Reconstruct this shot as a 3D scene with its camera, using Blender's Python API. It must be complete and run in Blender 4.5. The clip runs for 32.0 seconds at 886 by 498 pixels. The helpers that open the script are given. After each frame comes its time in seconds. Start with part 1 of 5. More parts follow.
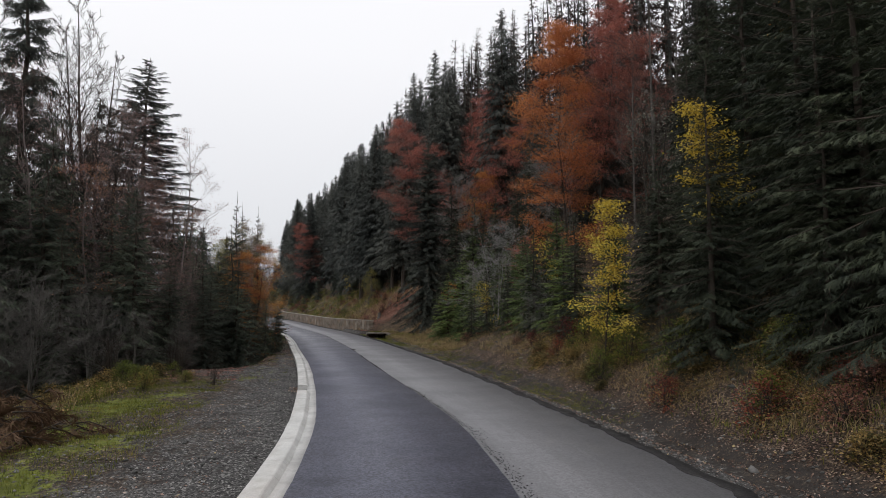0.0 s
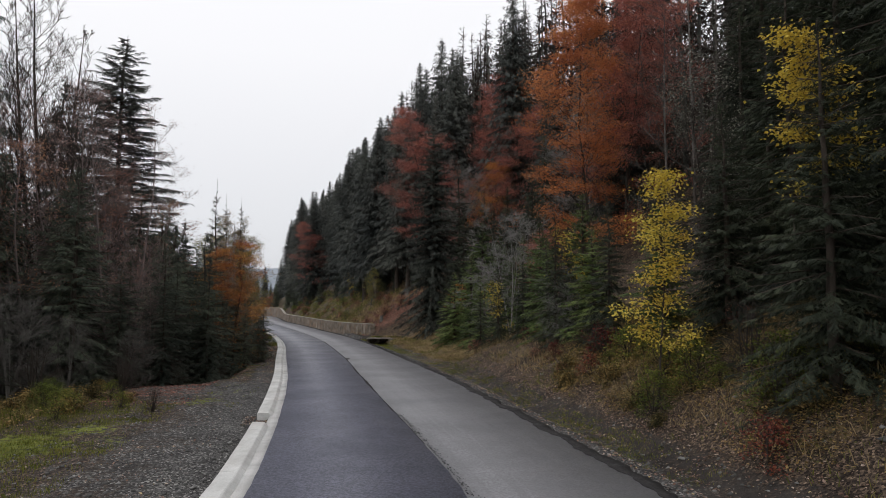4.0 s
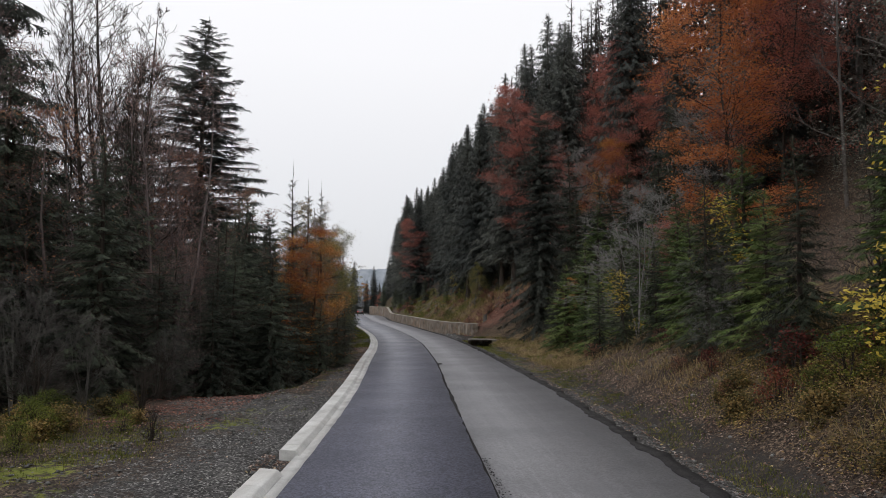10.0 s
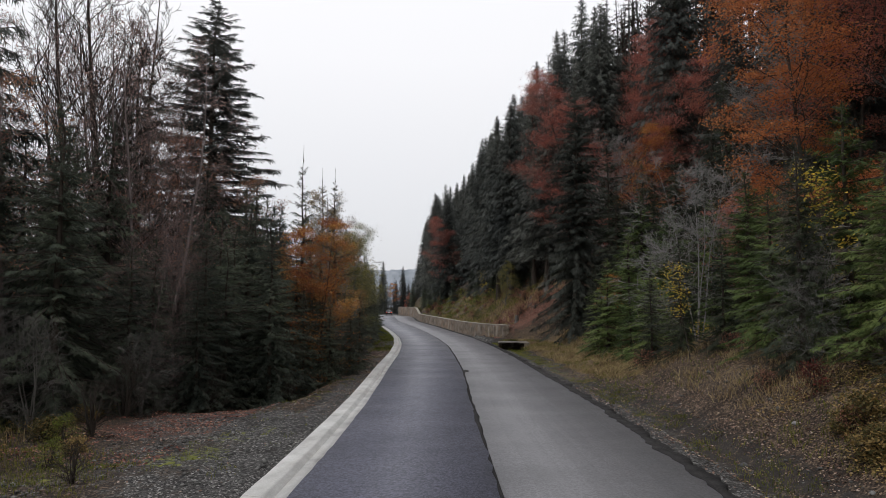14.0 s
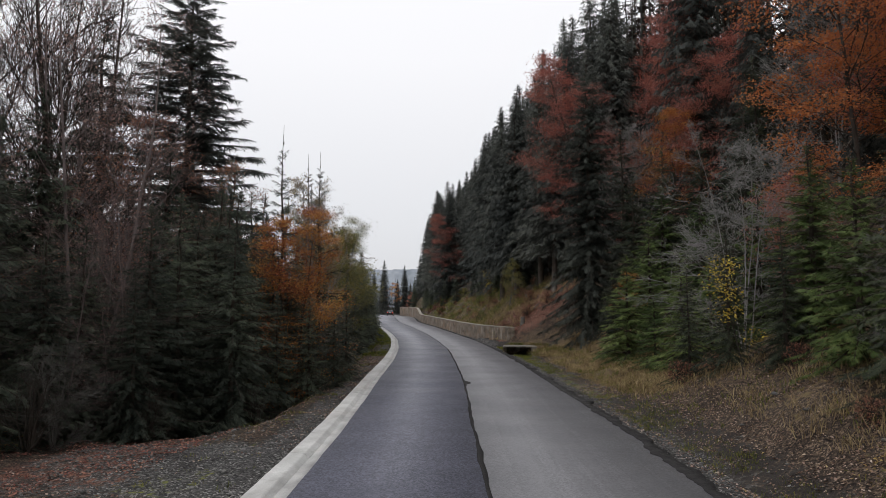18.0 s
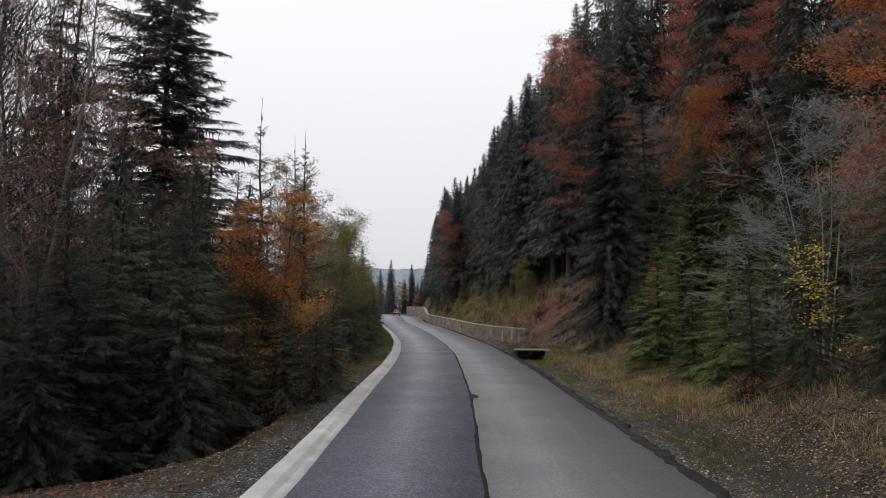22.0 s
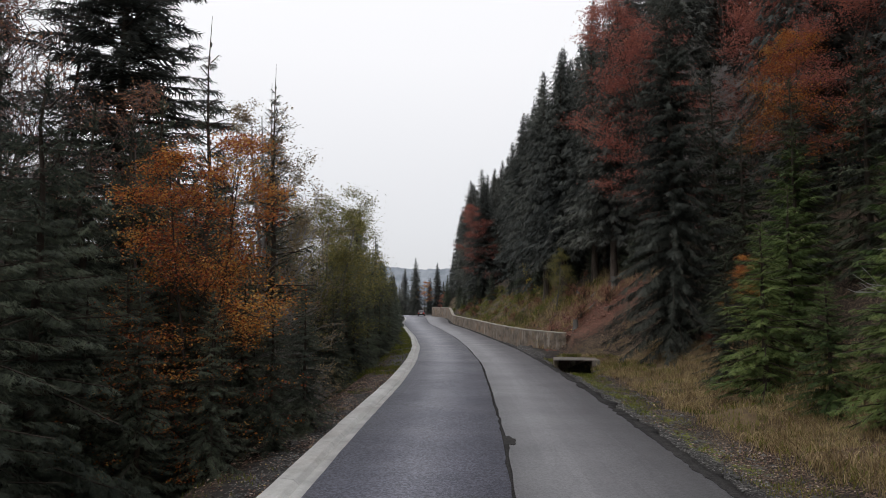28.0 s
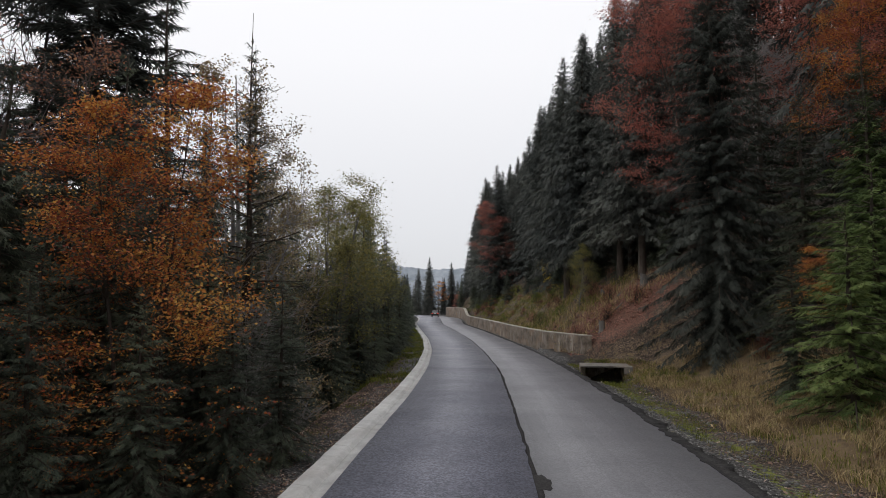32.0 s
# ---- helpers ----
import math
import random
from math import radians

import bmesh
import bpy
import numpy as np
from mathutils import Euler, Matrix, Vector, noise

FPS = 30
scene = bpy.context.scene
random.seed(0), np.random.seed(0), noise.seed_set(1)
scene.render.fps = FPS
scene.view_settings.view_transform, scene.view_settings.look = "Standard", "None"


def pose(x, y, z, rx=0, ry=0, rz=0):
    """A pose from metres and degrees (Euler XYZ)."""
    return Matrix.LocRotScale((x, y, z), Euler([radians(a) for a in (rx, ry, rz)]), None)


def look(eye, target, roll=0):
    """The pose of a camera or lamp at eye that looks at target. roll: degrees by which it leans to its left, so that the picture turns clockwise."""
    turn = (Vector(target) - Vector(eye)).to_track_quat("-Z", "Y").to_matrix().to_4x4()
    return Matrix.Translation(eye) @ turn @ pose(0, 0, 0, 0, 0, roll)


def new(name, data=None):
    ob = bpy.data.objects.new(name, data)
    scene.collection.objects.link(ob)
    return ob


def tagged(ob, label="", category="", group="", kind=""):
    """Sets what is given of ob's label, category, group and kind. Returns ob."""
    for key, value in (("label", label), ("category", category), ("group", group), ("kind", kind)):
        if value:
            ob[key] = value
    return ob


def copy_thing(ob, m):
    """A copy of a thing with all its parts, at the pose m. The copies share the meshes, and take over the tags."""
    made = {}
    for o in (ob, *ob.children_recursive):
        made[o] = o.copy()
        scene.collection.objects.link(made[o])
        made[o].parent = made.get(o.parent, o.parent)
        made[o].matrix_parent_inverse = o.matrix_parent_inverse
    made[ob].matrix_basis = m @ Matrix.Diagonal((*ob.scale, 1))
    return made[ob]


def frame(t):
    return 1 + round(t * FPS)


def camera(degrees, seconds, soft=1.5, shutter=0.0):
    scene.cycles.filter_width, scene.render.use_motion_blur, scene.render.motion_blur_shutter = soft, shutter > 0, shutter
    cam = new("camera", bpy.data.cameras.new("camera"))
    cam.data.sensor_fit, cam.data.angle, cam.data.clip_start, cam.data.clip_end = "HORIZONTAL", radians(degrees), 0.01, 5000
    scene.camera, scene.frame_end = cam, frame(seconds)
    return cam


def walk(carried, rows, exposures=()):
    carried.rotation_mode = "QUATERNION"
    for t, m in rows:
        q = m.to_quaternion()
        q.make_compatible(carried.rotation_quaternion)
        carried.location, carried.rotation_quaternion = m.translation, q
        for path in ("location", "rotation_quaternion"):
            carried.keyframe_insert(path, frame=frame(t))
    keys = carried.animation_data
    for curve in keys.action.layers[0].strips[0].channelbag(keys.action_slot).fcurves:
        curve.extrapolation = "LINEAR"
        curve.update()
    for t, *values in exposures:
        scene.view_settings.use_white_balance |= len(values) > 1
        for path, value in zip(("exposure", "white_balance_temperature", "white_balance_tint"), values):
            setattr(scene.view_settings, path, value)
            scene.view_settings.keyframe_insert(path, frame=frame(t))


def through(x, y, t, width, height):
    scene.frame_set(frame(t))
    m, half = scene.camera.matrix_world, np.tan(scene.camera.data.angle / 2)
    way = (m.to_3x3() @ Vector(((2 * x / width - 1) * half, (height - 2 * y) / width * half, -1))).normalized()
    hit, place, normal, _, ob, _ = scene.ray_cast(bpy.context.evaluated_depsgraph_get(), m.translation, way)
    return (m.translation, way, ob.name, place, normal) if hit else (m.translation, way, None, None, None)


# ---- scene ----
cam = camera(67.67, 32.0, soft=0.9)
PATH = [
    (0.0, -0.000, 0.000, 2.827, 5.03, -0.00),
    (0.5, 0.028, 0.376, 2.815, 5.00, 0.10),
    (1.0, 0.057, 0.810, 2.808, 5.01, 0.14),
    (1.5, 0.079, 1.360, 2.810, 5.03, 0.19),
    (2.0, 0.092, 2.017, 2.821, 5.06, 0.24),
    (2.5, 0.102, 2.750, 2.839, 5.10, 0.26),
    (4.5, 0.272, 5.999, 2.954, 5.18, 1.23),
    (5.0, 0.303, 6.647, 2.953, 5.19, 1.77),
    (5.5, 0.330, 7.248, 2.945, 5.23, 2.32),
    (6.0, 0.353, 7.781, 2.931, 5.26, 2.84),
    (6.5, 0.373, 8.260, 2.914, 5.25, 3.51),
    (7.0, 0.391, 8.705, 2.898, 5.21, 4.37),
    (7.5, 0.404, 9.144, 2.885, 5.19, 5.41),
    (8.0, 0.409, 9.584, 2.871, 5.18, 6.38),
    (8.5, 0.405, 10.034, 2.854, 5.16, 7.41),
    (9.0, 0.381, 10.486, 2.830, 5.15, 8.38),
    (9.5, 0.327, 10.973, 2.802, 5.15, 9.41),
    (10.0, 0.264, 11.445, 2.779, 5.16, 10.35),
    (10.5, 0.200, 11.917, 2.764, 5.19, 11.26),
    (11.0, 0.139, 12.388, 2.756, 5.20, 12.15),
    (11.5, 0.088, 12.865, 2.752, 5.20, 12.76),
    (12.0, 0.038, 13.331, 2.750, 5.22, 12.89),
    (12.5, -0.017, 13.802, 2.751, 5.23, 12.87),
    (13.0, -0.075, 14.275, 2.755, 5.23, 12.88),
    (13.5, -0.134, 14.732, 2.759, 5.21, 12.94),
    (14.0, -0.199, 15.181, 2.765, 5.21, 13.02),
    (14.5, -0.270, 15.643, 2.774, 5.22, 13.08),
    (16.5, -0.619, 17.473, 2.825, 5.18, 13.15),
    (17.0, -0.710, 17.966, 2.843, 5.19, 13.17),
    (17.5, -0.797, 18.474, 2.859, 5.18, 13.23),
    (18.0, -0.878, 18.969, 2.871, 5.19, 13.28),
    (18.5, -0.955, 19.452, 2.879, 5.19, 13.36),
    (19.0, -1.032, 19.917, 2.883, 5.18, 13.44),
    (19.5, -1.116, 20.382, 2.886, 5.18, 13.53),
    (20.0, -1.212, 20.841, 2.890, 5.18, 13.61),
    (20.5, -1.310, 21.320, 2.894, 5.17, 13.71),
    (21.0, -1.405, 21.808, 2.898, 5.17, 13.82),
    (21.5, -1.499, 22.316, 2.902, 5.16, 13.92),
    (22.0, -1.594, 22.855, 2.905, 5.15, 14.01),
    (22.5, -1.702, 23.457, 2.912, 5.15, 14.13),
    (23.0, -1.822, 24.074, 2.921, 5.16, 14.24),
    (23.5, -1.948, 24.711, 2.931, 5.17, 14.38),
    (24.0, -2.082, 25.338, 2.933, 5.16, 14.57),
    (24.5, -2.234, 25.969, 2.929, 5.16, 14.75),
    (25.0, -2.394, 26.597, 2.922, 5.18, 14.90),
    (25.5, -2.561, 27.233, 2.914, 5.20, 15.11),
    (27.5, -3.076, 29.461, 2.905, 5.21, 16.13),
    (28.0, -3.190, 29.946, 2.911, 5.19, 16.37),
    (28.5, -3.303, 30.423, 2.917, 5.16, 16.67),
    (29.0, -3.419, 30.878, 2.922, 5.15, 16.94),
    (29.5, -3.540, 31.323, 2.928, 5.11, 17.16),
    (30.0, -3.665, 31.748, 2.934, 5.10, 17.30),
    (30.5, -3.793, 32.168, 2.938, 5.07, 17.44),
    (31.0, -3.918, 32.568, 2.938, 5.07, 17.55),
    (31.5, -4.038, 32.950, 2.933, 5.10, 17.64),
    (32.0, -4.142, 33.290, 2.926, 5.20, 17.61),
]
walk(cam, [(t, pose(x, y, z, 90 + pitch, 0, yaw)) for t, x, y, z, pitch, yaw in PATH], exposures=[(0.0, 0.0), (32.0, 0.0)])

# ---- light ----
world = bpy.data.worlds.new("overcast_sky")
scene.world = world
world.use_nodes = True
wn, wl = world.node_tree.nodes, world.node_tree.links
sky = wn.new("ShaderNodeTexSky")
sky.sky_type, sky.sun_disc = "NISHITA", False
sky.sun_elevation, sky.sun_rotation = radians(48), radians(-40)
veil = wn.new("ShaderNodeMix")
veil.data_type = "RGBA"
veil.inputs[0].default_value = 0.95
veil.inputs[7].default_value = (8.8, 8.76, 8.98, 1)
wl.new(sky.outputs[0], veil.inputs[6])
where, part_z, fall, cloud = wn.new("ShaderNodeTexCoord"), wn.new("ShaderNodeSeparateXYZ"), wn.new("ShaderNodeValToRGB"), wn.new("ShaderNodeMix")
cloud.data_type, cloud.blend_type = "RGBA", "MULTIPLY"
cloud.inputs[0].default_value = 1.0
for k, (p, c) in enumerate(((0.0, (0.68, 0.69, 0.71)), (0.12, (0.80, 0.81, 0.82)), (0.36, (0.99, 0.99, 0.99)), (1.0, (1.2, 1.2, 1.2)))):
    stop = fall.color_ramp.elements[k] if k < 2 else fall.color_ramp.elements.new(p)
    stop.position, stop.color = p, (*c, 1)
wl.new(where.outputs["Generated"], part_z.inputs[0])
wl.new(part_z.outputs[2], fall.inputs[0])
wl.new(veil.outputs[2], cloud.inputs[6])
wl.new(fall.outputs[0], cloud.inputs[7])
wl.new(cloud.outputs[2], wn["Background"].inputs[0])
wn["Background"].inputs[1].default_value = 0.112
sun = new("sun", bpy.data.lights.new("sun", "SUN"))
sun.data.energy, sun.data.angle, sun.data.color = 0.5, radians(60), (1.0, 0.97, 0.93)
sun.matrix_world = look((0, 0, 60), (34, 38, 0))


# ---- materials ----
class Nodes:
    """A short way to build a node material."""

    def __init__(self, name):
        self.m = bpy.data.materials.new(name)
        self.m.use_nodes = True
        self.t = self.m.node_tree
        self.bsdf = self.t.nodes["Principled BSDF"]
        self.out = self.t.nodes["Material Output"]

    def node(self, kind):
        return self.t.nodes.new("ShaderNode" + kind)

    def link(self, a, b):
        self.t.links.new(a, b)

    def coord(self, scale=1.0, stretch=None):
        c = self.node("NewGeometry").outputs["Position"]
        m = self.node("Mapping")
        m.inputs["Scale"].default_value = stretch or (scale, scale, scale)
        self.link(c, m.inputs[0])
        return m.outputs[0]

    def noise(self, scale, detail=4.0, rough=0.55, stretch=None):
        n = self.node("TexNoise")
        n.inputs["Scale"].default_value, n.inputs["Detail"].default_value = scale, detail
        n.inputs["Roughness"].default_value = rough
        self.link(self.coord(1.0, stretch), n.inputs["Vector"])
        return n.outputs["Fac"]

    def ramp(self, fac, *stops):
        r = self.node("ValToRGB")
        while len(r.color_ramp.elements) < len(stops):
            r.color_ramp.elements.new(0.5)
        for e, (p, c) in zip(r.color_ramp.elements, stops):
            e.position, e.color = p, (*c, 1) if len(c) == 3 else c
        self.link(fac, r.inputs[0])
        return r.outputs[0]

    def grey(self, fac, a, b):
        return self.ramp(fac, (a, (0, 0, 0)), (b, (1, 1, 1)))

    def mix(self, fac, a, b, blend="MIX"):
        n = self.node("Mix")
        n.data_type, n.blend_type = "RGBA", blend
        for slot, v in ((0, fac), (6, a), (7, b)):
            if isinstance(v, (int, float)):
                n.inputs[slot].default_value = v if slot == 0 else (v, v, v, 1)
            elif isinstance(v, tuple):
                n.inputs[slot].default_value = (*v, 1)
            else:
                self.link(v, n.inputs[slot])
        return n.outputs[2]

    def math(self, op, a, b=0.0, clamp=False):
        n = self.node("Math")
        n.operation, n.use_clamp = op, clamp
        for i, v in enumerate((a, b)):
            if isinstance(v, (int, float)):
                n.inputs[i].default_value = v
            else:
                self.link(v, n.inputs[i])
        return n.outputs[0]

    def attr(self, name):
        n = self.node("Attribute")
        n.attribute_name = name
        return n.outputs["Fac"]

    def finish(self, color, rough=0.8, spec=0.3, bump=None, strength=0.3, dist=0.02, through=0.0):
        b = self.bsdf
        if isinstance(color, tuple):
            b.inputs["Base Color"].default_value = (*color, 1)
        else:
            self.link(color, b.inputs["Base Color"])
        if isinstance(rough, (int, float)):
            b.inputs["Roughness"].default_value = rough
        else:
            self.link(rough, b.inputs["Roughness"])
        b.inputs["Specular IOR Level"].default_value = spec
        if bump is not None:
            n = self.node("Bump")
            n.inputs["Strength"].default_value, n.inputs["Distance"].default_value = strength, dist
            self.link(bump, n.inputs["Height"])
            self.link(n.outputs[0], b.inputs["Normal"])
        if through:
            t, a = self.node("BsdfTranslucent"), self.node("MixShader")
            if isinstance(color, tuple):
                t.inputs[0].default_value = (*color, 1)
            else:
                self.link(color, t.inputs[0])
            a.inputs[0].default_value = through
            self.link(b.outputs[0], a.inputs[1])
            self.link(t.outputs[0], a.inputs[2])
            self.link(a.outputs[0], self.out.inputs[0])
        return self.m


def leaf_material(name, colors, through=0.3, rough=0.6, big=0.5, tint=0.5, twigs=False):
    """Leaves: a spread of colours from leaf to leaf, in drifts over the crown, and from tree to tree."""
    n = Nodes(name)
    isl = n.node("NewGeometry").outputs["Random Per Island"]
    own = n.node("ObjectInfo").outputs["Random"]
    drift = n.noise(big, 2.0)
    if twigs:
        isl = n.math("ADD", n.math("MULTIPLY", isl, 0.4), n.math("MULTIPLY", n.attr("tone"), 0.6))
    f = n.math("ADD", n.math("MULTIPLY", isl, 0.85 if twigs else 0.7), n.math("MULTIPLY", n.math("SUBTRACT", drift, 0.5), 1.5))
    f = n.math("ADD", f, n.math("MULTIPLY", n.math("SUBTRACT", own, 0.5), tint))
    f = n.math("ADD", f, 0.15, True)
    stops = [(i / (len(colors) - 1), c) for i, c in enumerate(colors)]
    return n.finish(n.ramp(f, *stops), rough, 0.12, through=through)


def bark_material(name, a, b, scale=6.0):
    n = Nodes(name)
    g = n.noise(scale, 6.0, 0.65, (1, 1, 0.25))
    return n.finish(n.ramp(g, (0.3, a), (0.7, b)), 0.9, 0.15, g, 0.6, 0.03)


M_NEEDLE = leaf_material("spruce_needles", [(0.025, 0.031, 0.027), (0.060, 0.072, 0.058), (0.106, 0.125, 0.092), (0.175, 0.196, 0.138)], 0.45, 0.55, 0.4, 0.3, twigs=True)
M_NEEDLE_DEEP = leaf_material("deep_green_spruce_needles", [(0.011, 0.015, 0.012), (0.032, 0.039, 0.028), (0.056, 0.067, 0.044), (0.1, 0.114, 0.07)], 0.25, 0.6, 0.5, 0.3, twigs=True)
# Lifted, bluish needle colour: haze over distance is put into it.
M_NEEDLE_HAZED = leaf_material("hazed_dark_spruce_needles", [(0.030, 0.034, 0.034), (0.066, 0.073, 0.069), (0.104, 0.111, 0.101), (0.155, 0.162, 0.142)], 0.34, 0.7, 0.2, 0.35, twigs=True)
M_NEEDLE_BLACK = leaf_material("black_green_spruce_needles", [(0.022, 0.026, 0.024), (0.058, 0.065, 0.056), (0.09, 0.097, 0.083), (0.13, 0.136, 0.11)], 0.3, 0.7, 0.2, twigs=True)
M_NEEDLE_YOUNG = leaf_material("young_spruce_needles", [(0.03, 0.05, 0.02), (0.068, 0.104, 0.037), (0.122, 0.17, 0.058), (0.2, 0.25, 0.085)], 0.32, 0.5, 0.7, 0.6, twigs=True)
M_ORANGE = leaf_material("orange_beech_leaves", [(0.33, 0.115, 0.06), (0.54, 0.205, 0.085), (0.66, 0.31, 0.12)], 0.42, 0.6, 0.35, 0.2)
M_RED = leaf_material("red_beech_leaves", [(0.28, 0.105, 0.088), (0.42, 0.16, 0.128), (0.54, 0.235, 0.17)], 0.38, 0.6, 0.35, 0.2)
M_RUST = leaf_material("rusty_beech_leaves", [(0.2, 0.06, 0.045), (0.40, 0.13, 0.055), (0.58, 0.27, 0.07), (0.68, 0.45, 0.14)], 0.42, 0.6, 0.5, 0.2)
M_YELLOW = leaf_material("yellow_maple_leaves", [(0.44, 0.31, 0.05), (0.62, 0.47, 0.08), (0.70, 0.58, 0.12)], 0.4, 0.55, 0.6, 0.2)
M_OLIVE = leaf_material("olive_birch_leaves", [(0.13, 0.125, 0.045), (0.21, 0.20, 0.075), (0.32, 0.28, 0.10)], 0.35, 0.6, 0.4, 0.3)
M_BROWNLEAF = leaf_material("withered_brown_leaves", [(0.18, 0.08, 0.07), (0.3, 0.145, 0.105), (0.45, 0.25, 0.14)], 0.4, 0.7, 0.5, 0.3)
M_BRAMBLE = leaf_material("bramble_leaves", [(0.035, 0.034, 0.016), (0.11, 0.1, 0.04), (0.26, 0.17, 0.065), (0.44, 0.31, 0.12)], 0.3, 0.6, 0.8, 0.3)
M_GREENLEAF = leaf_material("fresh_green_leaves", [(0.065, 0.09, 0.02), (0.14, 0.165, 0.033), (0.26, 0.25, 0.05)], 0.35, 0.55, 0.8, 0.3)
M_DEAD = leaf_material("dead_spruce_needles", [(0.06, 0.035, 0.024), (0.11, 0.065, 0.04), (0.17, 0.11, 0.07)], 0.15, 0.8)
M_BARK = bark_material("spruce_bark", (0.035, 0.027, 0.022), (0.11, 0.09, 0.075))
M_BARK_GREY = bark_material("grey_beech_bark", (0.085, 0.078, 0.073), (0.21, 0.20, 0.185), 3.0)
M_BARK_RED = bark_material("red_brown_bark", (0.11, 0.088, 0.084), (0.23, 0.185, 0.178), 5.0)
M_BARK_PALE = bark_material("pale_grey_bark", (0.17, 0.163, 0.157), (0.35, 0.337, 0.325), 5.0)
M_BARK_ASH = bark_material("grey_brown_bark", (0.07, 0.06, 0.054), (0.17, 0.15, 0.138), 5.0)
M_BARK_DARK = bark_material("dark_twig_bark", (0.03, 0.024, 0.02), (0.085, 0.07, 0.06), 5.0)


def asphalt(name, a, b, stain, track=0.4, gloss_at=0.62, shine=0.4, joint=0.0, fade=((1, 1, 1), (1, 1, 1), (1, 1, 1), (1, 1, 1))):
    n = Nodes(name)
    fine, broad = n.mix(0.5, n.noise(60, 3.0, 0.7), n.noise(17, 4.0, 0.7)), n.noise(0.35, 5.0, 0.6)
    pos, uv = n.node("SeparateXYZ"), n.node("CombineXYZ")
    n.link(n.node("NewGeometry").outputs["Position"], pos.inputs[0])
    n.link(n.math("MULTIPLY", n.attr("u"), 1.7), uv.inputs[0])
    n.link(n.math("MULTIPLY", pos.outputs[1], 0.05), uv.inputs[1])
    tex = n.node("TexNoise")
    tex.inputs["Scale"].default_value, tex.inputs["Detail"].default_value = 1.0, 5.0
    n.link(uv.outputs[0], tex.inputs["Vector"])
    streak = tex.outputs["Fac"]
    v = n.node("TexVoronoi")
    v.inputs["Scale"].default_value = 34
    n.link(n.coord(), v.inputs["Vector"])
    cell = n.node("SeparateColor")
    n.link(v.outputs["Color"], cell.inputs[0])
    c = n.mix(n.mix(0.7, n.grey(fine, 0.36, 0.64), n.grey(cell.outputs[0], 0.1, 0.9)), a, b)
    c = n.mix(n.math("MULTIPLY", n.grey(broad, 0.46, 0.7), 0.45), c, stain)
    c = n.mix(n.math("MULTIPLY", n.grey(streak, 0.5, 0.68), track), c, tuple(x * 1.15 for x in b))
    c = n.mix(n.math("MULTIPLY", n.grey(streak, 0.48, 0.34), track), c, tuple(x * 0.8 for x in a))
    if joint:
        band = n.math("ADD", n.attr("u"), n.math("MULTIPLY", n.math("SUBTRACT", n.noise(1.6, 4.0, 0.6), 0.5), 0.9))
        c = n.mix(n.math("MULTIPLY", n.grey(band, 1.5, 0.6), joint), c, tuple(x * 0.5 for x in a))
    # Tone differs along the road; the far lightening also paints in low-angle sheen.
    paled = n.math("MULTIPLY", n.math("SUBTRACT", pos.outputs[1], 8.0), 0.016, True)
    if not joint:
        oil = n.math("MULTIPLY", n.grey(n.noise(0.75, 5.0, 0.6), 0.53, 0.64), n.math("MULTIPLY", n.math("SUBTRACT", 16.0, pos.outputs[1]), 0.12, True))
        c = n.mix(n.math("MULTIPLY", oil, 0.6), c, tuple(x * 0.9 for x in a))
    c = n.mix(1.0, c, n.ramp(paled, *zip((0.0, 0.25, 0.55, 1.0), fade)), "MULTIPLY")
    r = n.ramp(broad, (0.3, (gloss_at,) * 3), (0.7, (gloss_at + 0.2,) * 3))
    return n.finish(c, r, shine, fine, 0.4, 0.01)


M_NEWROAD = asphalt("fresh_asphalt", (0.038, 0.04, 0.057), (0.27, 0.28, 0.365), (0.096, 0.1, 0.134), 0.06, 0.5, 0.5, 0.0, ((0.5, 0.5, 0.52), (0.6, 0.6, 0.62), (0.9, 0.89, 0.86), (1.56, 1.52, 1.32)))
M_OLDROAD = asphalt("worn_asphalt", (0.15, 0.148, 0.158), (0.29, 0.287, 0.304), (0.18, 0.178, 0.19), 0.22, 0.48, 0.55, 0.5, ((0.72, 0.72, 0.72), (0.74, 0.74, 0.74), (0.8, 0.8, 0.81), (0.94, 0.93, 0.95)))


def concrete(name, a, b, streaks=0.0, moss=0.0, lime=0.0):
    n = Nodes(name)
    g, f = n.noise(1.3, 6.0, 0.65, (1, 0.35, 1.4) if lime else None), n.noise(40, 4.0, 0.7)
    c = n.ramp(g, (0.3, a), (0.7, b))
    c = n.mix(n.math("MULTIPLY", n.grey(f, 0.4, 0.75), 0.35), c, tuple(x * 0.55 for x in a))
    if streaks:
        s = n.noise(1.1, 6.0, 0.7, (1, 0.22, 1.5))
        c = n.mix(n.math("MULTIPLY", n.grey(s, 0.46, 0.66), streaks), c, (0.06, 0.045, 0.035))
        s2 = n.noise(0.9, 4.0, 0.6, (1, 0.2, 1.2))
        c = n.mix(n.math("MULTIPLY", n.grey(s2, 0.5, 0.7), streaks * 0.8), c, (0.26, 0.17, 0.11))
    if lime:
        s3 = n.noise(2.4, 5.0, 0.7, (1, 0.9, 0.3))
        patch = n.noise(0.16, 3.0, 0.5)
        c = n.mix(n.math("MULTIPLY", n.math("MULTIPLY", n.grey(s3, 0.5, 0.62), n.grey(patch, 0.42, 0.6)), lime), c, (0.42, 0.37, 0.32))
    if moss:
        c = n.mix(n.math("MULTIPLY", n.grey(n.noise(2.6, 5.0), 0.55, 0.68), moss), c, (0.07, 0.08, 0.035))
    return n.finish(c, 0.88, 0.25, g, 0.35, 0.02)


